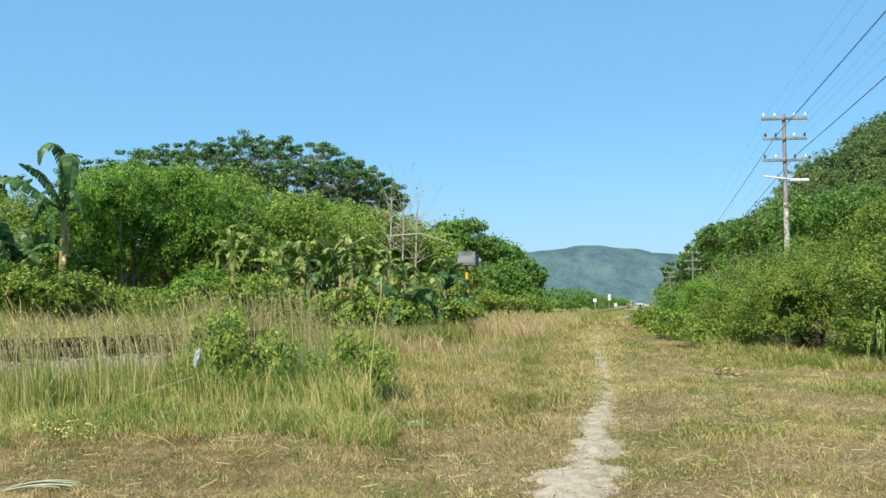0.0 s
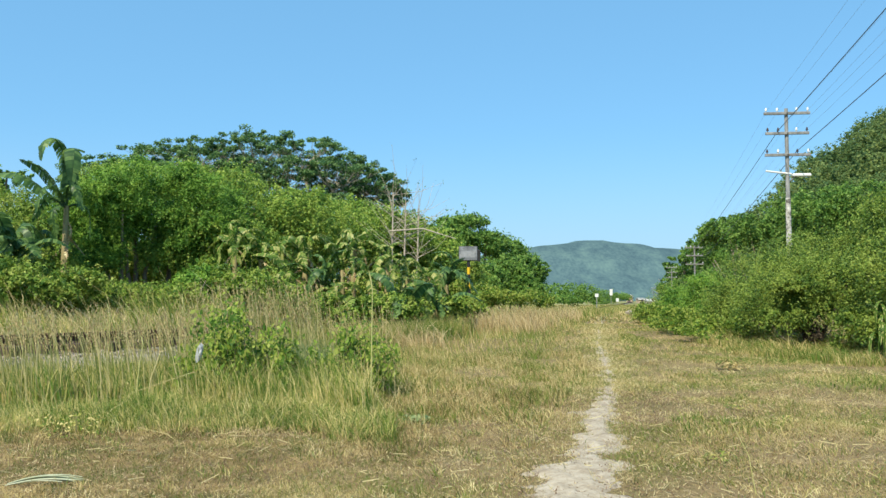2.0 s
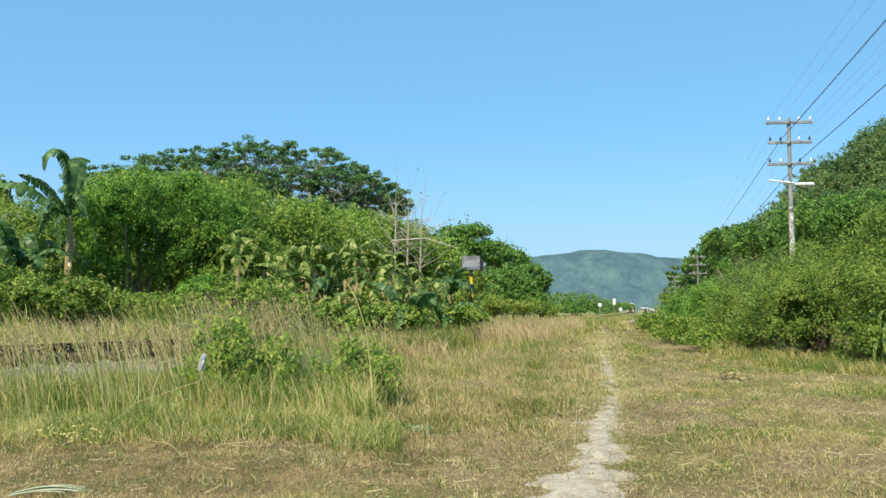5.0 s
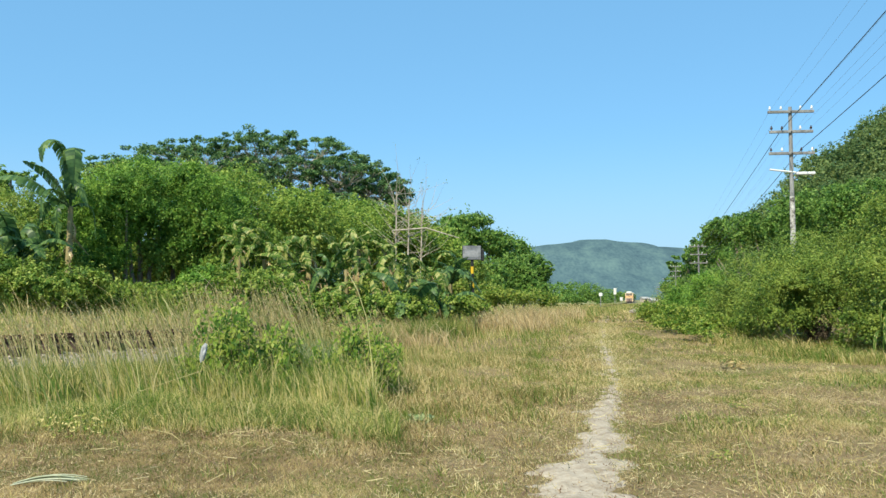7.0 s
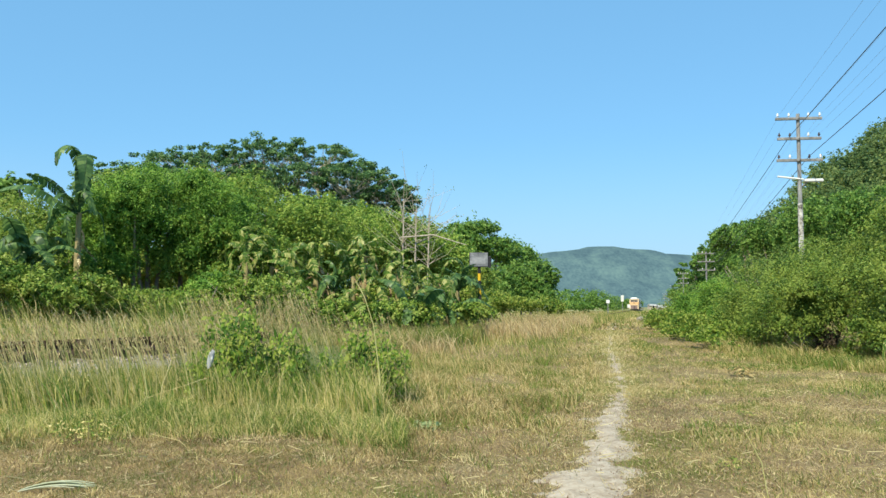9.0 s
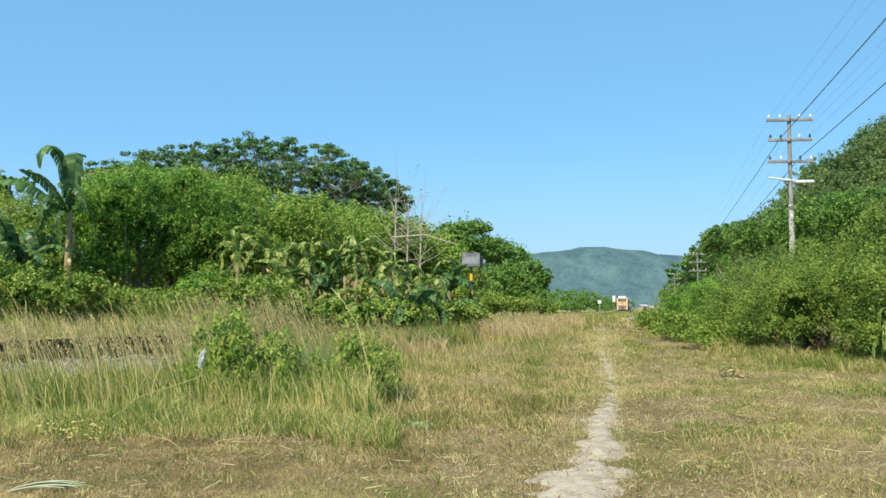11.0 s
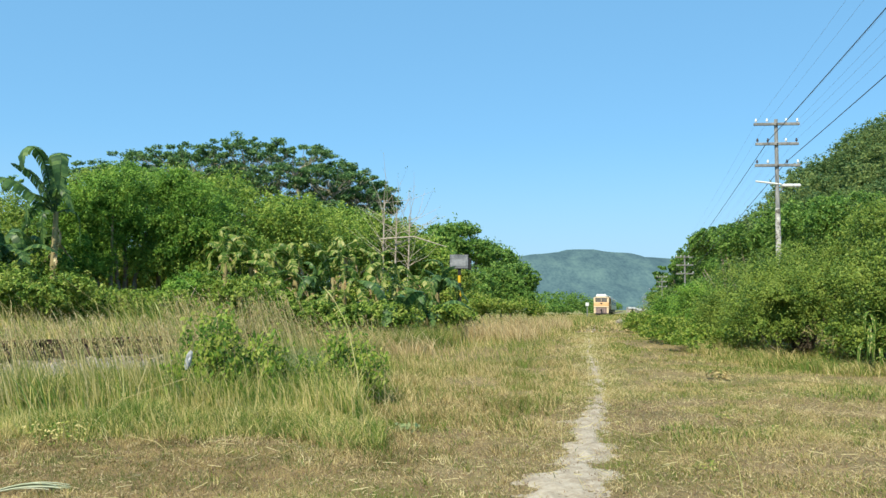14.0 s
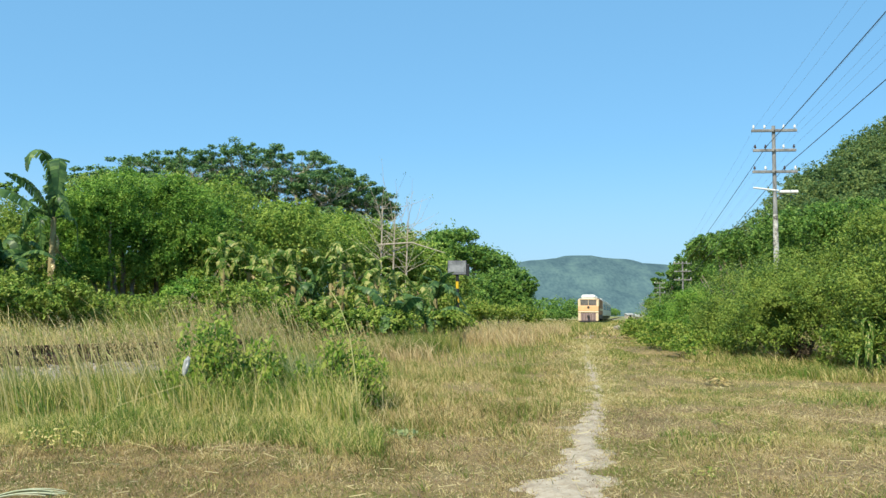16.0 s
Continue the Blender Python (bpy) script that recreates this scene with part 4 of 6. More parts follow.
bush("tree", "green broadleaf tree in the distance", [blob(-35.22, 70.00, 10.86, 1.36, 3, 1.14), blob(-37.72, 70.00, 10.40, 2.27, 3, 1.82)], 3500, 0.2, M_DEEP, stems=3, category="tree")


bush("woodland_edge", "dark green woodland edge behind the trees", [blob(x, 66 + 4 * math.sin(x), 3.6, 4.2, 2.0, 4.3 + 0.6 * math.sin(2.3 * x)) for x in range(-46, -6, 4)],
     44000, 0.22, M_DEEP, clump=0.3, per=20, category="trees")


def rain_tree():
    """A wide tree with flat layers of leaves and sky between them."""
    layers = [(-12.64, 56.00, 11.46, 2.91, 3.5, 0.58), (-16.37, 55.00, 10.48, 4.00, 3.5, 0.80), (-19.95, 54.00, 9.78, 2.55, 3.0, 0.66),
              (-9.33, 56.00, 11.20, 2.55, 3.0, 0.58), (-6.87, 57.00, 10.43, 2.18, 3.0, 0.47), (-4.81, 57.00, 9.49, 1.82, 2.5, 0.40),
              (-8.06, 55.00, 9.03, 2.55, 2.5, 0.36), (-6.00, 56.00, 8.43, 2.18, 2.5, 0.36), (-10.75, 54.00, 9.60, 3.28, 2.5, 0.58),
              (-13.57, 54.00, 9.25, 3.28, 2.5, 0.73), (-3.50, 57.00, 8.37, 1.09, 2.0, 0.33), (-8.77, 55.00, 7.58, 2.18, 2.0, 0.44), (-22.42, 54.00, 9.42, 1.27, 2.0, 0.51), (-17.49, 53.00, 9.10, 4.37, 2.5, 0.91),
              (-11.9, 53.00, 8.40, 3.0, 2.0, 0.6), (-6.2, 54.00, 9.60, 2.4, 2.0, 0.5), (-4.3, 55.00, 8.70, 1.7, 2.0, 0.4), (-7.0, 53.00, 7.40, 2.6, 2.0, 0.45), (-4.0, 55.00, 7.70, 1.5, 2.0, 0.35), (-15.6, 56.00, 11.05, 2.6, 3.0, 0.55)]
    ob = thing("tree", "broad spreading rain tree with layered dark green crown", "tree", (-8.14, 56.0, float(ground_z(-8.14, 56.0))))
    at = np.array(ob.location)
    own = np.random.default_rng(31)
    limbs, twigs = [[((0, 0, -0.1), 0.5), ((0, 0, 2.0), 0.38), ((-0.2, 0, 3.6), 0.34)]], []
    cs, fs = [], []
    for b in layers:
        hub = np.array(b[:3]) - at - np.array((0, 0, 0.9 * b[5] + 0.35))
        m = np.array((hub[0] * 0.5, hub[1] * 0.5, 3.3 + (hub[2] - 3.3) * 0.68))
        limbs.append([((0, 0, 3.2), 0.19), (tuple(m), 0.11), (tuple(hub), 0.06)])
        for k in range(int(16 + 17 * b[3] * b[4] / 3.0)):
            a, r = own.uniform(0, 6.28), math.sqrt(own.random())
            c = np.array((math.cos(a) * r * b[3] * 1.08, math.sin(a) * r * b[4], b[5] * (1.25 * math.sqrt(1.02 - r * r) - own.uniform(0, 1.5) + (own.random() < 0.10) * 0.5))) + np.array(b[:3]) - at
            wide = own.uniform(0.18, 0.52)
            root = hub + (m - hub) * own.uniform(0, 0.6)
            mid = root + (c - root) * 0.6 + np.array((own.normal(0, 0.2), own.normal(0, 0.2), -0.22))
            twigs.append([(tuple(root), 0.022), (tuple(mid), 0.016), (tuple(c + np.array((0, 0, -0.05))), 0.008)])
            n = int(38 + 120 * wide)
            e = unit(n) * np.sqrt(own.random((n, 1)))
            cs.append(c + e * np.array((wide, wide, 0.12 + 0.14 * wide)))
            f = unit(n) * 0.75 + np.array((0, -0.1, 0.8))
            fs.append(f / np.linalg.norm(f, axis=1)[:, None])
    part("crown", leaf_mesh("crown", np.concatenate(cs), np.concatenate(fs), 0.105, 0.5), M_RAIN, ob)
    part("trunk", tube_mesh("trunk", limbs), M_PALEBARK, ob, "grey-brown trunk with spreading limbs")
    tagged(part("branchwork", tube_mesh("branchwork", twigs, 4), M_PALEBARK, ob), kind="stuff")


rain_tree()


def bare_tree():
    at = Vector((-2.07, 34.00, 1.91))
    at.z = 0.5
    ob = thing("bare_tree", "pale bare tree with thin twigs and few leaves", "tree", tuple(at))
    lines, ends = [], []
    s = 34 / 1538.7
    stems = ((0, 236), (22, 222), (45, 206))
    for tx, top in stems:
        lines.append([((tx * s, 0, -0.1), 0.055), ((tx * s, 0, top * s * 0.5), 0.04), ((tx * s + 0.05, 0, top * s), 0.018)])
    for k in range(64):
        tx, top = stems[k % 3]
        z0 = rng.uniform(0.55, 1.0) * top * s
        a = rng.uniform(-1.1, 1.3)
        L = rng.uniform(0.8, 2.3)
        p0 = np.array((tx * s, 0, z0))
        e = p0 + np.array((math.sin(a) * L, rng.normal(0, 0.4), math.cos(a) * L * 0.9))
        m = (p0 + e) / 2 + np.array((0.1, 0, -0.1))
        lines.append([(tuple(p0), 0.012), (tuple(m), 0.007), (tuple(e), 0.003)])
        ends += [e + rng.normal(0, 0.05, 3) for q in range(2)]
    part("trunk", tube_mesh("trunk", lines, 5), M_PALEBARK, ob)
    c = np.array(ends)
    part("foliage", leaf_mesh("foliage", c, unit(len(c)), 0.035), M_OLIVE, ob)
    arm = tube_mesh("branch", [[((-0.1, -0.2, 3.65), 0.035), ((1.2, -0.2, 3.75), 0.03), ((2.5, -0.2, 3.35), 0.015)]])
    part("branch", arm, M_PALEBARK, ob)


bare_tree()

# trees farther along the line
bush("tree", "dark green layered tree beyond the sign", [blob(1.78, 88.00, 9.41, 2.57, 3, 0.57), blob(0.34, 86.00, 7.66, 2.52, 3, 1.23), blob(3.78, 88.00, 7.23, 2.57, 3, 1.26), blob(6.35, 92.00, 6.59, 2.09, 3, 1.32), blob(-0.47, 80.00, 5.14, 2.86, 3, 1.56)],
     34000, 0.17, M_DEEP, clump=0.24, per=20, stems=8, offshoots=0, category="tree")
bush("tree", "rounded green tree beside the railway line", [blob(6.33, 84.00, 3.96, 2.29, 3, 2.07), blob(8.34, 85.00, 3.99, 1.66, 2.5, 1.99), blob(4.21, 80.00, 3.32, 1.98, 2.5, 1.87), blob(2.27, 76.00, 2.48, 2.22, 2.5, 1.38), blob(7.50, 82.00, 2.30, 2.03, 2.5, 1.07)],
     60000, 0.13, M_DEEP, clump=0.2, per=18, stems=5, fill=0.35, offshoots=2, category="tree")
bush("far_bushes", "row of green bushes far down the line", [blob(24.16, 190.00, 2.6, 3.5, 6, 2.9), blob(29.33, 200.00, 2.9, 3.6, 6, 3.2), blob(35.02, 215.00, 2.7, 3.6, 6, 3.1), blob(54.69, 300.00, 2.4, 5.6, 8, 3.0), blob(66.57, 330.00, 2.52, 4.72, 8, 2.14), blob(22.71, 170.00, 1.56, 3.87, 5, 0.99)],
     30000, 0.22, M_DEEP, clump=0.16, per=14, category="bushes", offshoots=2, fill=0.4)


# ---- banana plants ----
def banana_leaf(name, length, width, rise, fall, bend, torn):
    """One long leaf: its rib climbs at rise degrees, bows over round bend and hangs at fall; the halves are torn into strips."""
    n = 30
    s = np.linspace(0, 1, n)
    k = np.clip((s - bend + 0.3) / 0.6, 0, 1)
    ang = np.radians(rise + (fall - rise) * k * k * (3 - 2 * k))
    x = np.concatenate([[0], np.cumsum(np.cos(ang[:-1]))]) * length / (n - 1)
    z = np.concatenate([[0], np.cumsum(np.sin(ang[:-1]))]) * length / (n - 1)
    w = width * np.sin(np.pi * np.clip(s * 0.95 + 0.05, 0, 1)) ** 0.6 * (s > 0.14)
    v, q = [], []
    for sgn in (-1, 1):
        hang, run = 0.3, 0
        for j in range(4, n - 1):
            if run <= 0:     # a new strip with its own droop
                run, hang = int(rng.integers(1, 5)), rng.uniform(0.15, 0.35) + torn * rng.uniform(0, 0.75)
                short = 1 - torn * rng.uniform(0, 0.35)
                gap = 0.25 * torn
            run -= 1
            b, a = len(v), min(hang, 1.35)
            tw = torn * 0.12 * width
            for i, cut in ((j, gap if run else 0.0), (j + 1, 0.0 if run else -gap)):
                u = w[i] * short
                for f, down in ((0.0, 0.0), (0.5, 0.30), (1.0, 1.0)):
                    nx, nz = -math.sin(ang[i]), math.cos(ang[i])
                    side = f * u * math.cos(a * (0.5 + 0.5 * f))
                    dip = u * math.sin(a) * down * 0.9
                    v.append((x[i] + 0.3 * dip * -abs(nx) + f * f * (cut * 0.05 * length + tw), sgn * side, z[i] - dip))
            for f in (0, 1):
                c = (b + f, b + 3 + f, b + 4 + f, b + 1 + f)
                q.append(c if sgn > 0 else c[::-1])
    r, rq = tubes([[((x[i], 0, z[i] - 0.01), 0.028 * (1 - 0.85 * s[i])) for i in range(n)]], 4)
    return mesh_of(name, np.concatenate([np.array(v, float), r]), quads=np.concatenate([np.array(q), rq + len(v)]))


LEAF_FORMS = ((1.7, 0.24, 60, -20, 0.6, 0.7), (1.8, 0.22, 70, -75, 0.45, 1.0), (1.6, 0.24, 45, -65, 0.4, 0.8), (1.7, 0.21, 80, -40, 0.6, 1.2), (1.5, 0.20, 35, -85, 0.3, 1.1))
GREEN_LEAVES = [banana_leaf("leaf", *form) for form in LEAF_FORMS]
DEEP_LEAVES = [banana_leaf("leaf", *form) for form in LEAF_FORMS + ((3.1, 0.30, 87, -86, 0.66, 0.8), (3.3, 0.30, 84, -88, 0.56, 0.6), (2.7, 0.42, 34, -25, 0.6, 0.5), (1.9, 0.34, 62, 10, 0.7, 0.3))]
DRY_LEAVES = [banana_leaf("dry_leaf", 1.4, 0.13, 10, -86, 0.25, 1.4), banana_leaf("dry_leaf", 1.2, 0.11, -20, -88, 0.2, 1.4)]
for leaf_set, leaf_mat in ((GREEN_LEAVES, M_BANANA), (DEEP_LEAVES, M_BANANA_DEEP), (DRY_LEAVES, M_BANANA_DRY)):
    for me in leaf_set:
        me.materials.append(leaf_mat)


def banana(x, y, stem, size, leaves, dry, label, fresh=None):
    z = float(ground_z(x, y))
    ob = thing("banana_plant", label, "banana plant", (x, y, z), group="banana plants")
    part("stem", tube_mesh("stem", [[((0, 0, -0.1), 0.13 * size), ((0.03, 0, stem * 0.5), 0.11 * size), ((0.05, 0, stem), 0.07 * size)]], 8), M_STEM, ob)
    for k in range(leaves + dry):
        green = k < leaves and (fresh or k % 6 != 5)
        me = (fresh or GREEN_LEAVES)[int(rng.integers(5))] if green else DRY_LEAVES[k % 2]
        leaf = new("leaf" if green else "dry_leaf", me)
        leaf.parent = ob
        lift = rng.uniform(-30, 18) if k < leaves else rng.uniform(-15, 15)
        leaf.matrix_basis = pose(0.05, 0, stem - (0.05 if k < leaves else 0.2 + 0.5 * rng.random()), 0, lift, k * 137.5 + rng.uniform(-25, 25)) @ pose(0, 0, 0, rng.uniform(-25, 25), 0, 0) @ Matrix.Diagonal((size * rng.uniform(0.7, 1.1),) * 3).to_4x4()
        if not green:
            tagged(leaf, "withered brown banana leaf")
    return ob


BANANAS = [(455, 27.5, 2.5), (500, 27, 2.0), (535, 28, 2.6), (565, 26.8, 1.7), (600, 27, 2.2), (620, 28.5, 2.9), (650, 27, 1.8), (680, 28, 2.3), (715, 29, 1.9), (750, 30, 2.0), (785, 32, 1.7), (600, 26.5, 1.0), (520, 26.5, 1.0), (410, 27, 2.9), (690, 27.5, 1.0), (740, 29, 0.9), (640, 25.6, 0.9), (705, 26.0, 0.9), (765, 27.0, 0.9), (590, 25.4, 0.9)]
for u, d, stem in BANANAS:
    banana((u - 784) * d / 1538.7, d, stem - 0.15, rng.uniform(0.85, 1.1), int(rng.integers(9, 13)), int(rng.integers(2, 5)), "banana plant with torn green and withered brown leaves", DEEP_LEAVES[:5] if u % 4 == 1 else None)
bush("undergrowth", "green weeds and creepers round the banana plants", [blob(-5.13, 25.00, 1.30, 1.01, 0.6, 0.34), blob(-3.27, 25.00, 1.21, 1.01, 0.6, 0.34), blob(-1.82, 25.50, 1.21, 1.05, 0.6, 0.34), blob(-0.45, 27.00, 1.26, 0.94, 0.6, 0.34), blob(0.5, 29.00, 1.18, 0.8, 0.6, 0.34)],
     30000, 0.05, M_OLIVE, slim=0.6, clump=0.45, per=14, spray=0.4)


LEAVES = []


def tall_banana(x, y, stem):
    ob = thing("banana_plant", "tall banana plant with ragged upright and drooping leaves", "banana plant", (x, y, float(ground_z(x, y))), group="banana plants")
    part("stem", tube_mesh("stem", [[((0, 0, -0.1), 0.13), ((0.03, 0, stem * 0.5), 0.11), ((0.05, 0, stem), 0.07)]], 8), M_STEM, ob)
    leaves = [(-3, 258, 4, 5), (3, 296, -6, 6), (-8, 184, -14, 7), (-4, 215, 20, 8), (0, 165, 10, 2), (10, 235, 0, 1), (5, 20, 0, 4), (0, 320, 10, 1), (15, 255, 0, 4), (-6, 120, 0, 3)]
    for lift, heading, roll, k in leaves:
        leaf = new("leaf", DEEP_LEAVES[k])
        leaf.parent = ob
        leaf.matrix_basis = pose(0.05, 0, stem - 0.05, 0, lift, heading) @ pose(0, 0, 0, roll, 0, 0)
        LEAVES.append((leaf, stem, lift, heading, roll))
    for k, heading in enumerate((120, 240, 350)):
        leaf = new("dry_leaf", DRY_LEAVES[k % 2])
        leaf.parent = ob
        leaf.matrix_basis = pose(0.05, 0, stem - 0.4, 0, 50, heading)
        tagged(leaf, "withered brown banana leaf")
    return ob


TOP_BANANA = tall_banana(-10.55, 24, 3.75)
banana(-11.40, 23, 2.3, 1.2, 8, 2, "banana plant with broad arching leaves", DEEP_LEAVES)
banana(-11.88, 22.5, 1.7, 1.2, 8, 2, "banana plant with broad arching leaves", DEEP_LEAVES)
banana(-11.74, 25, 2.5, 1.1, 7, 2, "banana plant with broad arching leaves", DEEP_LEAVES)

state = rng.bit_generator.state
bush("undergrowth", "deep green weeds in the shade under the shrubs", [blob(-7.33, 26.00, 1.97, 0.76, 0.9, 0.57), blob(-11.05, 26.00, 2.31, 0.68, 0.9, 0.84)],
     16000, 0.06, M_FINE, slim=0.5, clump=0.25, per=16)
rng.bit_generator.state = state


# ---- bushes on the other side ----
bush("shrub", "large green fine-leaved thicket by the path", [blob(10.95, 30.00, 2.00, 1.35, 2.3, 1.15), blob(10.62, 25.30, 2.29, 1.46, 1.2, 1.14), blob(10.78, 23.50, 2.07, 1.56, 1.6, 1.25), blob(9.35, 27.00, 1.38, 0.95, 1.8, 0.75), blob(10.66, 40.00, 1.35, 0.73, 2.2, 0.78), blob(9.30, 25.50, 0.91, 0.75, 1.0, 0.62)],
     150000, 0.042, M_THICKET, slim=0.36, clump=0.14, per=18, stems=8, fill=0.3, offshoots=5, spray=0.85)
bush("shrub", "bright green feathery shrub beside the path", [blob(10.30, 33.00, 1.55, 1.10, 1.8, 0.95), blob(9.95, 36.00, 1.25, 0.75, 1.5, 0.70), blob(9.50, 30.50, 1.10, 0.55, 1.0, 0.50)],
     50000, 0.045, M_FINE, slim=0.36, per=18, stems=5, fill=0.3, offshoots=4, spray=0.75)
bush("shrub", "olive green bush with dark hollow below", [blob(8.84, 23.00, 1.39, 0.95, 1.1, 0.62), blob(9.58, 22.50, 1.76, 1.14, 1.1, 0.71), blob(9.75, 21.00, 0.80, 0.55, 0.6, 0.50)],
     64000, 0.040, M_THICKET, slim=0.36, clump=0.14, per=18, stems=10, spray=0.7)
bush("shrub", "dense green bush with hanging yellowish leaves", [blob(10.01, 20.00, 1.72, 0.78, 1.2, 1.04), blob(11.69, 22.00, 2.75, 1.29, 1.8, 1.14), blob(9.61, 19.70, 0.83, 0.55, 0.6, 0.45), blob(10.54, 19.00, 1.22, 0.99, 1.2, 0.86)],
     60000, 0.042, M_THICKET, slim=0.45, clump=0.14, per=16, stems=8, spray=0.6)
bush("twig_heap", "brown dry brushwood under the bush", [blob(9.15, 22.20, 0.72, 0.50, 0.5, 0.34)], 2600, 0.07, M_TWIG, slim=0.15, per=40, fill=0.6, stems=30, category="brushwood", twig=0.012, bark=M_TWIG)
bush("tree", "green trees behind the telegraph pole", [blob(20.45, 62.00, 6.13, 1.81, 3, 0.89), blob(25.48, 84.00, 6.14, 1.86, 3, 1.31), blob(21.40, 58.00, 6.02, 2.26, 3, 1.32), blob(22.25, 52.00, 6.22, 2.37, 3, 1.52), blob(23.67, 48.00, 5.86, 2.50, 3, 2.18), blob(20.47, 62.00, 7.14, 0.56, 1.2, 0.32)],
     84000, 0.10, M_DEEP, clump=0.20, per=26, stems=10, category="tree", spray=1)
bush("tree", "grey-green trees beside the far poles", [blob(38.31, 140.00, 6.54, 2.55, 4, 2.73), blob(38.37, 150.00, 3.98, 1.75, 4, 2.14), blob(38.48, 135.00, 8.55, 1.75, 4, 1.40)],
     15000, 0.24, M_DEEP, clump=0.22, stems=6, category="tree")
# low strip of creepers beside the path
bush("creeper", "low strip of green creepers beside the path", [blob(8.60, 36.00, 0.78, 0.75, 1.4, 0.42), blob(8.10, 31.00, 0.68, 0.85, 1.3, 0.50), blob(7.55, 27.50, 0.58, 0.80, 1.2, 0.52), blob(7.35, 24.80, 0.42, 0.75, 1.0, 0.50), blob(6.75, 22.20, 0.26, 0.52, 0.8, 0.38), blob(6.20, 20.80, 0.18, 0.25, 0.4, 0.14), blob(12.1, 50.00, 0.67, 0.75, 1.6, 0.30), blob(8.30, 24.60, 0.50, 0.60, 0.8, 0.30)],
     40000, 0.046, M_VINE, slim=0.6, clump=0.4, per=14, stems=8, spray=0.4)


def hanging_plant():
    """A stand of long strap leaves that hang over, yellowed at the tips."""
    ob = thing("strap_leaved_plant", "yellow-green plant with long hanging strap leaves", "plant", (9.55, 19.0, float(ground_z(9.55, 19.0))))
    for k in range(16):
        leaf = new("leaf", STRAP_LEAVES[k % 3])
        leaf.parent = ob
        leaf.matrix_basis = pose(rng.normal(0, 0.09), rng.normal(0, 0.09), 0.15 + rng.uniform(0, 0.75), 0, rng.uniform(-12, 12), 200 + 140 * rng.random())
    part("stem", tube_mesh("stem", [[((0, 0, -0.1), 0.05), ((0.02, 0, 0.9), 0.03)]], 6), M_STEM, ob)


STRAP_LEAVES = [banana_leaf("leaf", 1.1, 0.045, 75, -86, 0.4, 0.2), banana_leaf("leaf", 0.9, 0.04, 60, -80, 0.35, 0.2), banana_leaf("leaf", 1.2, 0.04, 82, -88, 0.45, 0.2)]
for me in STRAP_LEAVES:
    me.materials.append(M_BANANA)
hanging_plant()
# leafy vine-grown bushes before the railway line
def vine_bush(label, x, y, half, top, n, size):
    """Leafy stems that stand and lean together, each hung with broad leaves from foot to tip."""
    foot = float(ground_z(x, y))
    ob = thing("vine_bush", label, "bush", (x, y, foot))
    k = int(34 * half / 0.5)
    lines, cs = [], []
    for i in range(k):
        u = rng.uniform(-1, 1)
        h = top * rng.uniform(0.35, 1.08) * (1.05 - 0.4 * u * u)
        a, b = np.array((u * half, rng.normal(0, 0.16), -0.05)), rng.normal(0, 0.12, 2)
        tip = np.array((a[0] + b[0] - 0.06, a[1] + b[1], h))
        m = (a + tip) / 2 + np.array((*rng.normal(0, 0.06, 2), 0.06))
        lines.append([(tuple(a), 0.006), (tuple(m), 0.005), (tuple(tip), 0.003)])
        q = rng.random(n // k) ** 0.8
        at = a * ((1 - q) ** 2)[:, None] + 2 * m * (q * (1 - q))[:, None] + tip * (q * q)[:, None]
        cs.append(at + rng.normal(0, 0.055, at.shape))
    c = np.concatenate(cs)
    f = unit(len(c)) * 0.6 + np.array((-0.15, -0.55, 0.45))
    f /= np.linalg.norm(f, axis=1)[:, None]
    part("crown", leaf_mesh("crown", c, f, size, 0.7, droop=0.7), M_VINE, ob)
    tagged(part("branchwork", tube_mesh("branchwork", lines, 5), M_STEM, ob), kind="stuff")


vine_bush("broad-leaved light green vine bush in tall grass", -2.84, 12.2, 0.66, 1.28, 3600, 0.034)
vine_bush("light green leafy bush in the meadow", -1.37, 12.9, 0.52, 1.12, 1900, 0.030)
state = rng.bit_generator.state
vine_bush("light green vine bush grown through with grass", -3.12, 12.7, 0.42, 1.42, 1900, 0.030)
vine_bush("light green vine bush grown through with grass", -2.42, 12.7, 0.42, 1.15, 1500, 0.030)
vine_bush("small dull green weed bush in the meadow", -1.03, 13.3, 0.36, 1.05, 800, 0.03)
y = rng.uniform(11.2, 13.0, 5200)
x = rng.uniform(-0.30, -0.08, 5200) * y
stuff("bush_grass", blade_mesh("bush_grass", x, y, ground_z(x, y) - 0.03, rng.uniform(0.3, 0.8, 5200), 0.008, lean=(-0.15, 0), spread=0.7), M_TALL, "green and straw grass growing through the vine bushes")
rng.bit_generator.state = state


def grey_tuft():
    n = 900
    r, a = np.sqrt(rng.random(n)) * 0.55, rng.uniform(0, 6.28, n)
    ob = thing("grass_tuft", "grey-green grass tuft between the bushes", "grass", (-2.24, 13.9, 0.02))
    part("foliage", blade_mesh("foliage", np.cos(a) * r, np.sin(a) * r, np.full(n, -0.05), 0.80, 0.010, lean=(-0.15, 0), spread=0.8), M_GREY, ob)


grey_tuft()


# ---- hills ----
def hill_height(x, y):
    """The wooded hill to the right of the poles."""
    ridge = np.interp(x / y, [0.25, 0.29, 0.34, 0.385, 0.41, 0.43, 0.465, 0.49, 0.51, 0.60, 0.9], [0.0, 0.03, 0.075, 0.105, 0.138, 0.158, 0.168, 0.195, 0.208, 0.25, 0.27])
    up = np.clip((y - 120) / 90, 0, 1)
    return 0.4 + ridge * 205 * up * up * (3 - 2 * up)


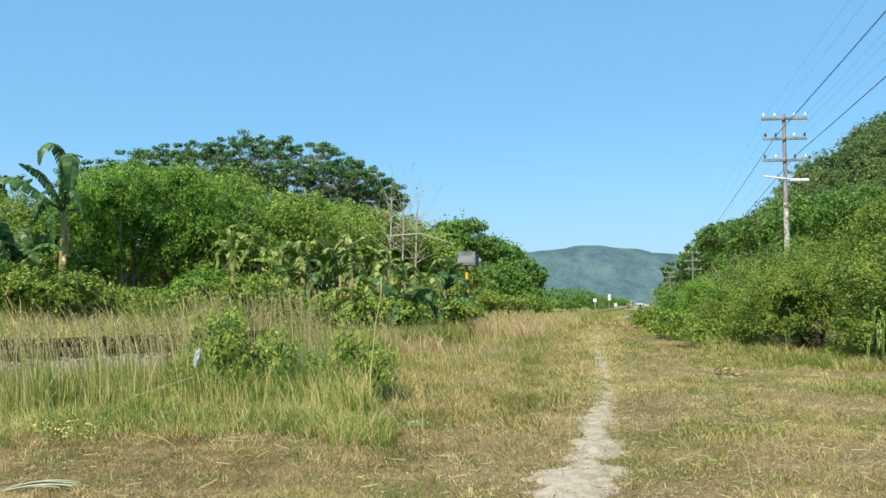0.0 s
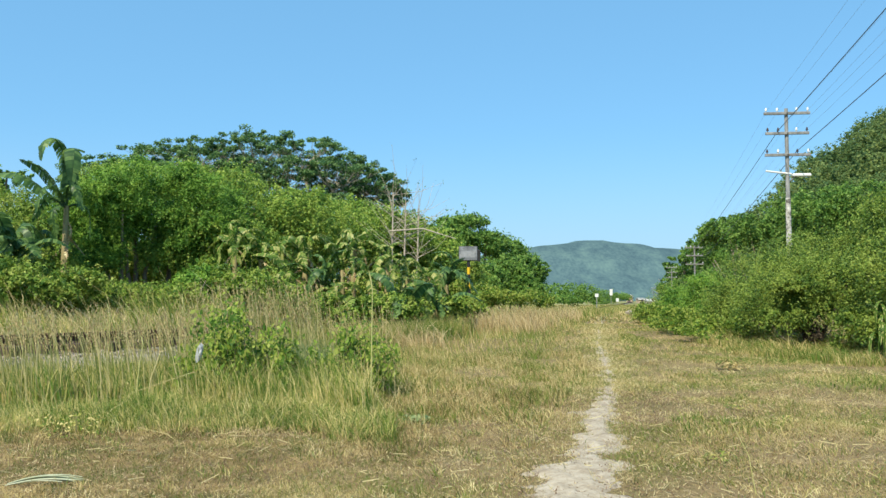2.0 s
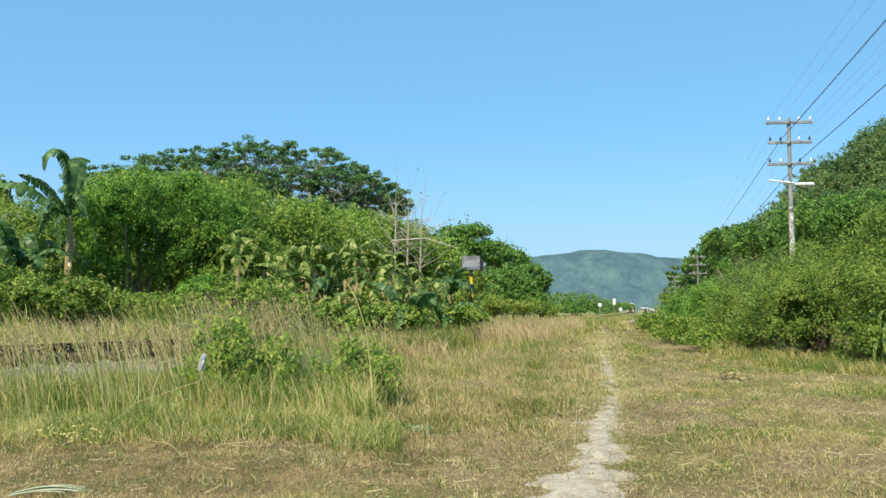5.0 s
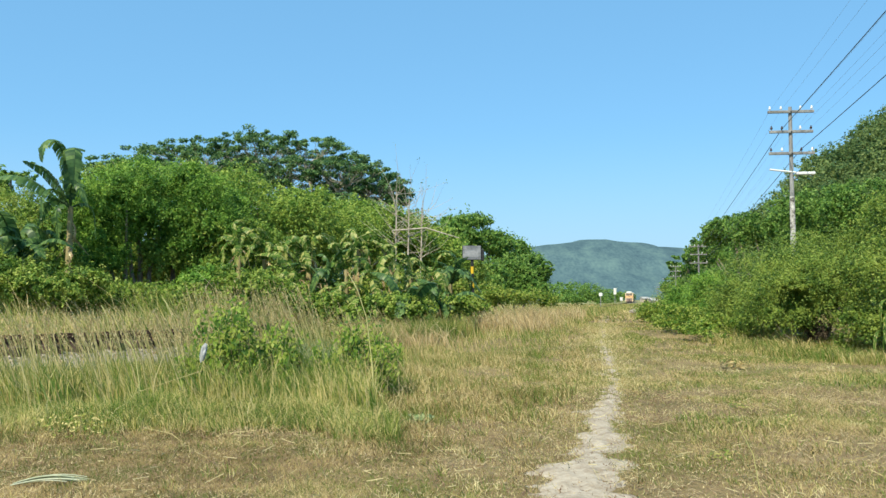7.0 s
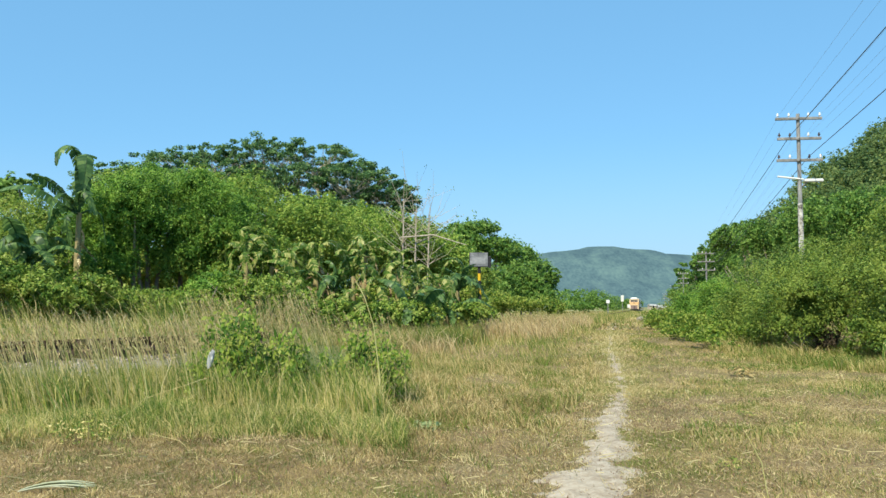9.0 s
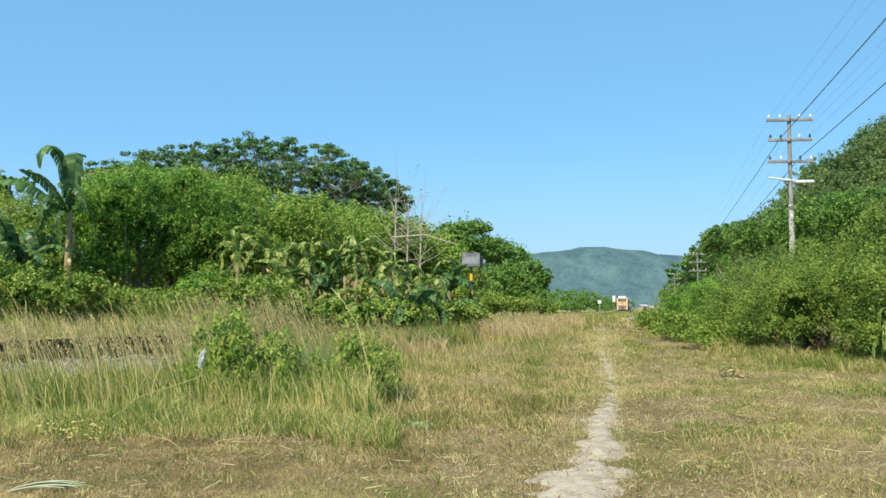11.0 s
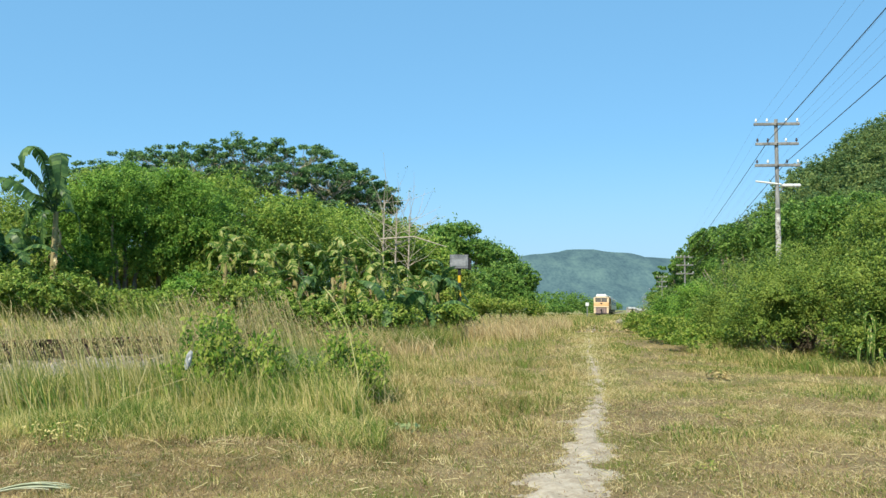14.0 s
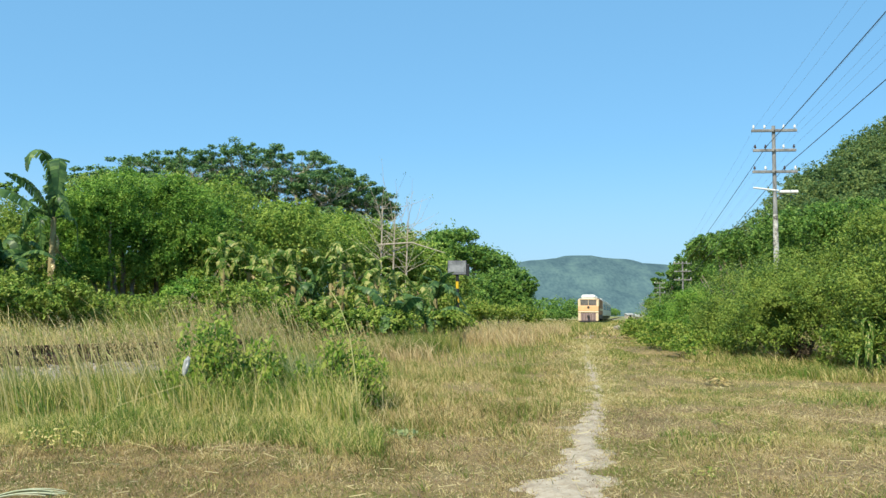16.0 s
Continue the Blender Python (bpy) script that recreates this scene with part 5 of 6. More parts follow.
def make_hill():
    xs, ys = np.linspace(20, 330, 60), np.concatenate([np.linspace(110, 212, 30), np.linspace(218, 260, 6)])
    X, Y = np.meshgrid(xs, ys)
    Z = hill_height(X, np.minimum(Y, 210))
    Z = np.where(Y > 212, Z * np.clip(1 - (Y - 212) / 40, 0, 1), Z)
    v = np.stack([X, Y, Z - 1.5], -1).reshape(-1, 3)
    i, j = np.meshgrid(np.arange(len(ys) - 1), np.arange(len(xs) - 1), indexing="ij")
    a0 = i * len(xs) + j
    q = np.stack([a0, a0 + 1, a0 + len(xs) + 1, a0 + len(xs)], -1).reshape(-1, 4)
    tagged(new("hill", mesh_of("hill", v, quads=q, mats=(M_HILLSIDE,), smooth=True)), "steep wooded hill beside the railway", "hill", kind="structure")
    n = 1700
    y = 122 + 94 * np.sqrt(rng.random(n))
    r = rng.uniform(1.6, 4.6, n)
    x = y * rng.uniform(0.255, 0.62, n) + r
    z = hill_height(x, y)
    p, f = crown_points(np.stack([x, y, z + r * 0.2, r, r, r * 0.9], 1), 190000, 0.3, 20, 0.1, lumps=0.35)
    stuff("hill_forest", leaf_mesh("hill_forest", p, f, 0.33, 0.6), M_HILL, "dense green forest covering the hillside", "forest")


make_hill()


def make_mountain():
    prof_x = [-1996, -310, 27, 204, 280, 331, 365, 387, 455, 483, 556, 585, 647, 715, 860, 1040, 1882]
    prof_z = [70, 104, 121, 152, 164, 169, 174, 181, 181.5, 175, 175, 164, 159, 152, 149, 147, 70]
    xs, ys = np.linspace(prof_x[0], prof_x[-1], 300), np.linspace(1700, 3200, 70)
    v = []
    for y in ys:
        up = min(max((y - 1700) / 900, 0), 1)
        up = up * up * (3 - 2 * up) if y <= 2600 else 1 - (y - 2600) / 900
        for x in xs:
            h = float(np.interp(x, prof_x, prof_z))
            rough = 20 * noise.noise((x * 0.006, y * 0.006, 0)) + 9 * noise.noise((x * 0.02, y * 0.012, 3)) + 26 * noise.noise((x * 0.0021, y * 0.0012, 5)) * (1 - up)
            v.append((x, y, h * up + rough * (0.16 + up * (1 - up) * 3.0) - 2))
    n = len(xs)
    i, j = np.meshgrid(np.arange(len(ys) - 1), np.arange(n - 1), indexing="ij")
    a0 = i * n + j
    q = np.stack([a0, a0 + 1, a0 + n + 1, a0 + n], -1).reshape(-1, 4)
    tagged(new("mountain", mesh_of("mountain", np.array(v), quads=q, mats=(M_MOUNTAIN,), smooth=True)), "distant forested mountain ridge with blue-green haze in its colour", "mountain", kind="structure")


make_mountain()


# ---- telegraph poles and wires ----
def telegraph_pole():
    ob = thing("telegraph_pole", "weathered telegraph pole with crossarms and insulators", "telegraph pole", group="telegraph poles along the line")
    part("lower_pole", rod(bmesh.new(), (0, 0, -0.3), (0, 0, 4.5), 0.092, 0.075, 14), M_PALEPOLE, ob, "flaking whitewashed lower pole")
    part("upper_pole", rod(bmesh.new(), (0, 0, 4.5), (0, 0, 7.37 - 0.09), 0.066, 0.055, 12), M_POLE, ob)
    for z, w in ((7.21 - 0.09, 0.69), (6.59 - 0.09, 0.65), (5.92 - 0.09, 0.68)):
        arm = part("crossarm", a_box(-w, -0.11, z - 0.045, w, -0.04, z + 0.04, bevel=0.012), M_ARM, ob)
        b = bmesh.new()
        rod(b, (0, -0.13, z), (0, 0.08, z), 0.02)
        part("bolt", b, M_DARKMETAL, arm)
        for k, x in enumerate((-0.90, -0.42, 0.42, 0.90)):
            dark = (z < 6.8) and (k in ((0, 1, 3) if z > 6.2 else (0, 2)))
            b = bmesh.new()
            rod(b, (x * w, -0.075, z + 0.03), (x * w, -0.075, z + 0.10), 0.012)
            rod(b, (x * w, -0.075, z + 0.08), (x * w, -0.075, z + 0.12), 0.036, 0.04, 12)
            rod(b, (x * w, -0.075, z + 0.12), (x * w, -0.075, z + 0.175), 0.03, 0.02, 12)
            part("insulator", b, M_BROWNGLAZE if dark else M_PORCELAIN, arm, "brown insulator" if dark else "white insulator")
    return ob


POLES = [(0.4, -20.0, 0.09), (10.55, 26.6, 0.09), (19.55, 68.0, -1.55), (30.0, 115.0, -1.35), (40.5, 162.0, -1.9), (50.9, 209.0, -2.0), (61.3, 256.0, -2.0)]     # the line dips beyond the first span
first = telegraph_pole()
first.matrix_basis = pose(*POLES[1], 0, 0, -6)
for at in POLES[:1] + POLES[2:]:
    copy_thing(first, pose(*at, 0, 0, -12))
# lamp bracket on the first pole
bracket = part("lamp_bracket", rod(bmesh.new(), (-0.66, -0.05, 5.34), (0.10, -0.05, 5.24), 0.028, sides=8), M_WHITE, first, "pale slanting bracket")
lamp = part("lamp_housing", a_box(0.12, -0.12, 5.16, 0.68, 0.06, 5.25, bevel=0.025), M_WHITE, first, "white street lamp housing")
part("lamp_arm", rod(bmesh.new(), (0.06, -0.02, 5.02), (0.24, -0.02, 5.18), 0.02, sides=8), M_ARM, first)


def wire(x, z, r, mat, sag, label, group):
    for k in range(len(POLES) - 1):
        (x0, y0, z0), (x1, y1, z1) = POLES[k], POLES[k + 1]
        line = []
        for s in np.linspace(0, 1, 25):
            line.append(((x0 + (x1 - x0) * s + x, y0 + (y1 - y0) * s - 0.075, z + z0 + (z1 - z0) * s - sag * 4 * s * (1 - s)), r))
        ob = part("cable" if r > 0.01 else "wire", tube_mesh("wire", [line], 5), mat)
        tagged(ob, label, "cable", group)


wire(-0.29, 6.58, 0.0105, M_CABLE, 0.13, "thick black cable between telegraph poles", "black cables")
wire(0.28, 5.95, 0.0105, M_CABLE, 0.13, "thick black cable between telegraph poles", "black cables")
for x, z in ((-0.62, 7.20), (-0.29, 7.20), (0.29, 7.20), (0.62, 7.20), (0.58, 6.62), (0.28, 6.62)):
    wire(x, z, 0.0025, M_WIRE, 0.15, "thin telegraph wire between poles", "thin wires")


# ---- sign with striped post ----
def make_sign():
    x, y = 1.06, 38.0
    ob = thing("railway_sign", "weathered grey board on a yellow and black striped post", "sign", (x, y, 0.45), turn=-2)
    step = 0.31
    top = 3.25 - 0.45
    edges = list(np.arange(1.35 - 0.45 - 6 * step, top, step)) + [top]
    for k in range(len(edges) - 1):
        yellow = k % 2 == 0
        part("post_band", rod(bmesh.new(), (0.03 - 0.02 * edges[k], 0, edges[k]), (0.03 - 0.02 * edges[k + 1], 0, edges[k + 1]), 0.07, sides=14), M_YELLOW if yellow else M_BLACK, ob, "yellow band" if yellow else "black band")
    z0, z1 = 3.20 - 0.45, 3.80 - 0.45
    part("board", a_box(-0.43, -0.12, z0, 0.36, -0.07, z1, bevel=0.012), M_BOARD, ob, "faded grey board")
    part("rim", a_box(-0.45, -0.075, z0 - 0.02, 0.38, -0.05, z1 + 0.02, bevel=0.01), M_BLACK, ob)
    part("faded_panel", a_box(-0.34, -0.127, z0 + 0.12, 0.26, -0.119, z1 - 0.2), M_FADED, ob, "paler faded panel with washed-out marking")
    # black block added for the dark shadow at the board's lower right
    part("side_box", a_box(0.38, -0.06, z0 - 0.06, 0.50, 0.05, z1 - 0.14, bevel=0.03), M_BLACK, ob)


make_sign()


# ---- small things along the line ----
def post_sign(name, label, x, y, w, h0, h1, mat):
    z = float(ground_z(x, y))
    ob = thing(name, label, "sign", (x, y, z))
    part("post", rod(bmesh.new(), (0, 0, -0.2), (0, 0, h0 - z), 0.06, sides=10), M_POLE, ob)
    part("board", a_box(-w / 2, -0.1, h0 - z, w / 2, -0.05, h1 - z, bevel=0.02), mat, ob)


post_sign("signal_board", "white upright board on a post by the line", 42.78, 224, 0.73, 2.76, 4.35, M_WHITE)
post_sign("marker_post", "small marker post with white head", 22.33, 128, 0.50, 1.95, 2.44, M_WHITE)
post_sign("marker_post", "small white marker board far down the line", 48.15, 243, 0.79, 1.14, 2.08, M_WHITE)


def far_house(x, y, w, h, label):
    z = 0.14
    ob = thing("house", label, "house", (x, y, z))
    part("wall", a_box(-w / 2, 0, 0, w / 2, 6, h), M_WALL, ob)
    b = bmesh.new()
    vs = [b.verts.new(p) for p in ((-w / 2 - 0.3, -0.5, h), (w / 2 + 0.3, -0.5, h), (w / 2 + 0.3, 3, h + 0.9), (-w / 2 - 0.3, 3, h + 0.9), (-w / 2 - 0.3, 6.5, h), (w / 2 + 0.3, 6.5, h))]
    b.faces.new((vs[0], vs[1], vs[2], vs[3]))
    b.faces.new((vs[3], vs[2], vs[5], vs[4]))
    bmesh.ops.solidify(b, geom=b.faces[:], thickness=0.08)
    part("roof", b, M_ROOF, ob, "white sheet-metal roof")
    part("door", a_box(-0.4, -0.03, 0.0, 0.4, 0.02, 1.9), M_DARKMETAL, ob)


far_house(97.33, 430, 3.2, 1.7, "small far house with white sheet roof")
far_house(71.60, 300, 3.0, 1.0, "low far shed with pale roof beside the poles")


def rock(x, y, r, label, mat):
    b = bmesh.new()
    bmesh.ops.create_icosphere(b, subdivisions=3, radius=r)
    for vt in b.verts:
        vt.co *= 1 + 0.3 * noise.noise(vt.co * (2.2 / r))
        vt.co.z *= 0.75
    ob = part("rock", b, mat)
    ob.matrix_basis = pose(x, y, float(ground_z(x, y)) + r * 0.45)
    tagged(ob, label, "rock")


rock(13.11, 62, 0.27, "pale boulder beside the footpath", M_STONE)
rock(10.65, 57, 0.10, "pale stone in the grass", M_STONE)


def plastic_bag():
    b = bmesh.new()
    bmesh.ops.create_icosphere(b, subdivisions=3, radius=0.085)
    for vt in b.verts:
        vt.co *= 1 + 0.5 * noise.noise(vt.co * 16)
        vt.co = Vector((vt.co.x * 0.5 + vt.co.z * 0.35, vt.co.y * 0.4, vt.co.z * 1.35))
    ob = part("plastic_bag", b, M_BAG)
    ob.matrix_basis = pose(-3.20, 11.40, 0.77)
    tagged(ob, "crumpled white plastic bag caught in the grass", "plastic bag")


plastic_bag()


def weed(x, y, r, n, size, label, mat=None):
    ob = thing("weed", label, "weed", (x, y, float(ground_z(x, y))))
    a = rng.uniform(0, 6.28, n)
    d = np.sqrt(rng.random(n)) * r
    c = np.stack([np.cos(a) * d, np.sin(a) * d, 0.03 + rng.random(n) * r * 0.5], 1)
    f = np.stack([np.cos(a) * 0.5, np.sin(a) * 0.5 - 0.2, np.full(n, 0.9)], 1)
    f /= np.linalg.norm(f, axis=1)[:, None]
    part("foliage", leaf_mesh("foliage", c, f, size, 0.4), mat or M_VINE, ob)
    part("stalk", tube_mesh("stalk", [[((0, 0, -0.03), 0.008), ((0, 0, r * 0.5), 0.004)]], 5), M_STEM, ob)


weed(-0.34, 10.24, 0.17, 90, 0.032, "small dark green weed in the turf", M_GREY)
weed(3.77, 11.36, 0.15, 70, 0.022, "small light green weed in the turf", M_TUFT)
weed(3.90, 10.10, 0.17, 70, 0.022, "small light green weed in the turf", M_TUFT)
weed(2.47, 7.86, 0.14, 70, 0.022, "small light green weed in the turf", M_TUFT)
weed(-0.85, 14.08, 0.12, 30, 0.04, "small yellow-green weed in the turf")
weed(-3.90, 9.28, 0.45, 240, 0.022, "patch of low green weeds", M_TALL)
weed(5.64, 17.28, 0.3, 70, 0.06, "dry dark sprig beside the creepers", M_WITHERED)


def dry_leaf_clump():
    ob = thing("fallen_palm_leaf", "pale dry bundle of long leaves on the turf", "dry leaves", (-3.06, 6.78, 0.03))
    lines = []
    for k in range(11):
        y, top, a0 = rng.normal(0, 0.04), rng.uniform(0.04, 0.09), rng.normal(0, 0.04)
        lines.append([((-0.30 + 0.6 * q + a0 * q, y + 0.05 * q, top * math.sin(0.3 + 2.5 * q) - 0.01), 0.006 * (1 - 0.8 * abs(q - 0.35))) for q in np.linspace(0, rng.uniform(0.7, 1.0), 7)])
    part("foliage", tube_mesh("foliage", lines, 4), M_BLEACHED, ob)


dry_leaf_clump()


def litter():
    """Broken straws lying on the turf."""
    n = 1300
    x, y = scatter(n, 5.6, 18)
    a = rng.uniform(0, 6.28, n)
    L = rng.uniform(0.02, 0.08, n)
    dx, dy = np.cos(a) * L, np.sin(a) * L
    z = ground_z(x, y) + rng.uniform(0.03, 0.08, n)
    dz = rng.normal(0, 0.025, n)
    w = 0.0028
    v = np.stack([np.stack([x - dx, y - dy, z - w - dz], 1), np.stack([x + dx, y + dy, z - w + dz], 1), np.stack([x + dx, y + dy, z + w + dz], 1), np.stack([x - dx, y - dy, z + w - dz], 1)], 1).reshape(-1, 3)
    stuff("straw_litter", mesh_of("straw_litter", v, quads=np.arange(4 * n).reshape(n, 4)), M_STRAW, "broken pale straws lying on the turf", "straw")


litter()


def turf_stem(x, y, dx, dy, h, r, label, mat):
    z = float(ground_z(x, y))
    ob = thing("wild_grass", label, "grass", (x, y, z))
    part("stem", tube_mesh("stem", [[((0, 0, -0.03), r), ((dx * 0.3, dy * 0.3, h * 0.55), r * 0.9), ((dx, dy, h), r * 0.5)]], 5), mat, ob)
    c = np.array([(dx + 0.012 * k, dy, h + 0.003 * k) for k in range(-2, 6)])
    part("seed_head", leaf_mesh("seed_head", c, unit(8), 0.016, 0.35), M_SEED, ob)


turf_stem(2.40, 6.80, -0.16, 0.05, 0.52, 0.004, "single straw-yellow grass stem with a bent tip", M_REED)
turf_stem(1.35, 9.40, 0.03, 0.0, 0.40, 0.004, "thin pale grass stem in the turf", M_STRAW)
turf_stem(0.95, 9.30, -0.07, 0.0, 0.34, 0.004, "thin pale grass stem in the turf", M_STRAW)
turf_stem(-4.10, 10.6, 0.95, 0.3, 0.50, 0.006, "long dead stalk leaning through the grass", M_STRAW)
turf_stem(-3.75, 11.0, 0.14, 0.1, 0.75, 0.008, "pale broken stalk in the tall grass", M_STRAW)
turf_stem(-2.55, 9.30, 0.55, -0.1, 0.10, 0.005, "dead bleached stalk lying on the turf", M_STRAW)
turf_stem(-2.75, 9.10, -0.45, 0.1, 0.12, 0.005, "dead bleached stalk lying on the turf", M_STRAW)


# ---- single tall stalks that bow in the wind ----
STALKS = []


def stalk(x, y, length, label, lean):
    """Three pieces, each standing on the one below."""
    z = float(ground_z(x, y))
    low = thing("reed_stalk", label, "reed", (x, y, z), group="reed stalks")
    k = length / 3
    part("stem", tube_mesh("stem", [[((0, 0, -0.05), 0.010), ((0, 0, k), 0.0085)]], 6), M_REED, low)
    middle = part("middle_stem", tube_mesh("middle_stem", [[((0, 0, 0), 0.0085), ((0, 0, k), 0.0065)]], 6), M_REED, low)
    top = part("top_stem", tube_mesh("top_stem", [[((0, 0, 0), 0.0065), ((0, 0, k * 0.6), 0.006), ((-0.02, 0, k * 0.8), 0.010), ((-0.05, 0, k), 0.004)]], 6), M_REED, middle)
    STALKS.append((low, middle, top, x, y, z, k, lean))


stalk(-0.99, 11.66, 1.9, "single tall yellow-green reed stalk", 1.0)
stalk(-4.41, 14.4, 1.55, "single tall yellow-green reed stalk", 0.7)
stalk(-5.24, 13.6, 1.35, "single tall straw-coloured stalk", 0.8)
stalk(-3.95, 11.2, 0.95, "single tall straw-coloured stalk", 0.8)
stalk(-3.83, 15.6, 1.6, "single tall straw-coloured stalk", 0.8)


# ---- the train ----
def locomotive():
    ob = thing("locomotive", "orange and cream diesel locomotive with white cab roof", "locomotive", group="train")
    w = 1.38
    part("underframe", a_box(-w + 0.05, 0.25, 0.55, w - 0.05, 18.5, 1.15, bevel=0.05), M_UNDER, ob)
    part("pilot", a_box(-1.0, -0.05, 0.30, 1.0, 0.45, 1.32, bevel=0.06), M_GRILLE, ob, "grimy pinkish grey pilot")
    for k in range(5):
        part("pilot_bar", a_box(-0.8 + 0.38 * k, -0.09, 0.36, -0.72 + 0.38 * k, -0.04, 1.24), M_UNDER, ob)
    for s in (-1, 1):
        part("side_frame", a_box(min(s * 1.0, s * 1.34), -0.06, 0.28, max(s * 1.0, s * 1.34), 0.40, 1.40, bevel=0.05), M_CREAM, ob, "cream corner frame")
    part("rail_guard", a_box(-1.25, -0.02, 0.10, 1.25, 0.4, 0.30, bevel=0.03), M_DARKMETAL, ob)
    part("buffer_beam", a_box(-w, -0.12, 1.40, w, 0.5, 1.60, bevel=0.04), M_CREAM, ob)
    part("shadow_gap", a_box(-w + 0.1, -0.04, 1.30, w - 0.1, 0.4, 1.42), M_DARKMETAL, ob)
    part("nose", a_box(-w + 0.02, 0.0, 1.60, w - 0.02, 1.0, 2.32, bevel=0.10), M_ORANGE, ob, "orange nose")
    cab = part("cab", a_box(-w, 0.16, 2.28, w, 3.2, 3.22, bevel=0.12), M_CREAM, ob, "cream cab")
    for s in (-1, 1):
        part("windscreen", a_box(min(s * 0.03, s * 1.04), 0.12, 2.36, max(s * 0.03, s * 1.04), 0.18, 3.14, bevel=0.02), M_HAZEGLASS, cab, "dusty windscreen")
        part("corner_post", a_box(min(s * 1.1, s * 1.36), 0.08, 1.62, max(s * 1.1, s * 1.36), 0.3, 3.1, bevel=0.04), M_CREAM, ob, "cream corner post")
    roof = bmesh.new()
    box(roof, -w * 0.70, 0.12, 3.18, w * 0.70, 3.3, 3.80, bevel=0.28)
    part("cab_roof", roof, M_WHITE, ob, "white rounded cab roof")
    part("visor", a_box(-w * 0.9, 0.05, 3.12, w * 0.9, 0.5, 3.26, bevel=0.04), M_CREAM, ob)
    part("body", a_box(-w, 3.2, 1.15, w, 18.3, 3.30, bevel=0.12), M_REDBROWN, ob, "red-brown body side")
    part("body_roof", a_box(-w * 0.8, 3.2, 3.3, w * 0.8, 18.2, 3.62, bevel=0.15), M_ROOF, ob)
    part("stripe", a_box(-w - 0.01, 3.4, 1.7, w + 0.01, 18.1, 2.0), M_CREAM, ob)
    part("headlamp", rod(bmesh.new(), (0, -0.06, 2.1), (0, 0.1, 2.1), 0.16, sides=16), M_DARKMETAL, ob, "dark round headlamp")
    part("coupler", a_box(-0.16, -0.45, 0.75, 0.16, 0.0, 1.05, bevel=0.04), M_DARKMETAL, ob)
    for y in (2.2, 4.0, 5.8, 12.6, 14.4, 16.2):
        for s in (-1, 1):
            part("wheel", rod(bmesh.new(), (s * 0.50, y, 0.46), (s * 0.62, y, 0.46), 0.46, sides=20), M_DARKMETAL, ob)
    for y in (4.0, 14.4):
        part("bogie", a_box(-1.0, y - 2.4, 0.35, 1.0, y + 2.4, 0.75, bevel=0.08), M_DARKMETAL, ob)
    return ob


def coach(label, body, first_one):
    ob = thing("coach", label, "railway coach", group="train")
    w = 1.38
    part("body", a_box(-w, 0, 0.95, w, 19.5, 3.35, bevel=0.12), body, ob)
    part("roof", a_box(-w * 0.88, 0.1, 3.3, w * 0.88, 19.4, 3.68, bevel=0.18), M_ROOF, ob)
    part("underframe", a_box(-1.1, 0.4, 0.4, 1.1, 19.1, 0.97, bevel=0.05), M_DARKMETAL, ob)
    for s in (-1, 1):
        for k in range(9):
            y = 1.4 + k * 1.9
            part("window", a_box(min(s * 1.36, s * 1.395), y, 1.95, max(s * 1.36, s * 1.395), y + 1.2, 2.8), M_GLASS, ob)
        for y in (2.6, 5.0, 14.5, 16.9):
            part("wheel", rod(bmesh.new(), (s * 0.50, y, 0.43), (s * 0.62, y, 0.43), 0.43, sides=16), M_DARKMETAL, ob)
    part("end_door", a_box(-0.4, -0.02, 1.0, 0.4, 0.03, 2.95), M_GLASS, ob)
    return ob


TRAIN = [(locomotive(), 0.0), (coach("pale cream railway coach", M_WHITE, True), 19.6), (coach("pale cream railway coach", M_WHITE, False), 39.8), (coach("pale cream railway coach", M_WHITE, False), 60.0)]


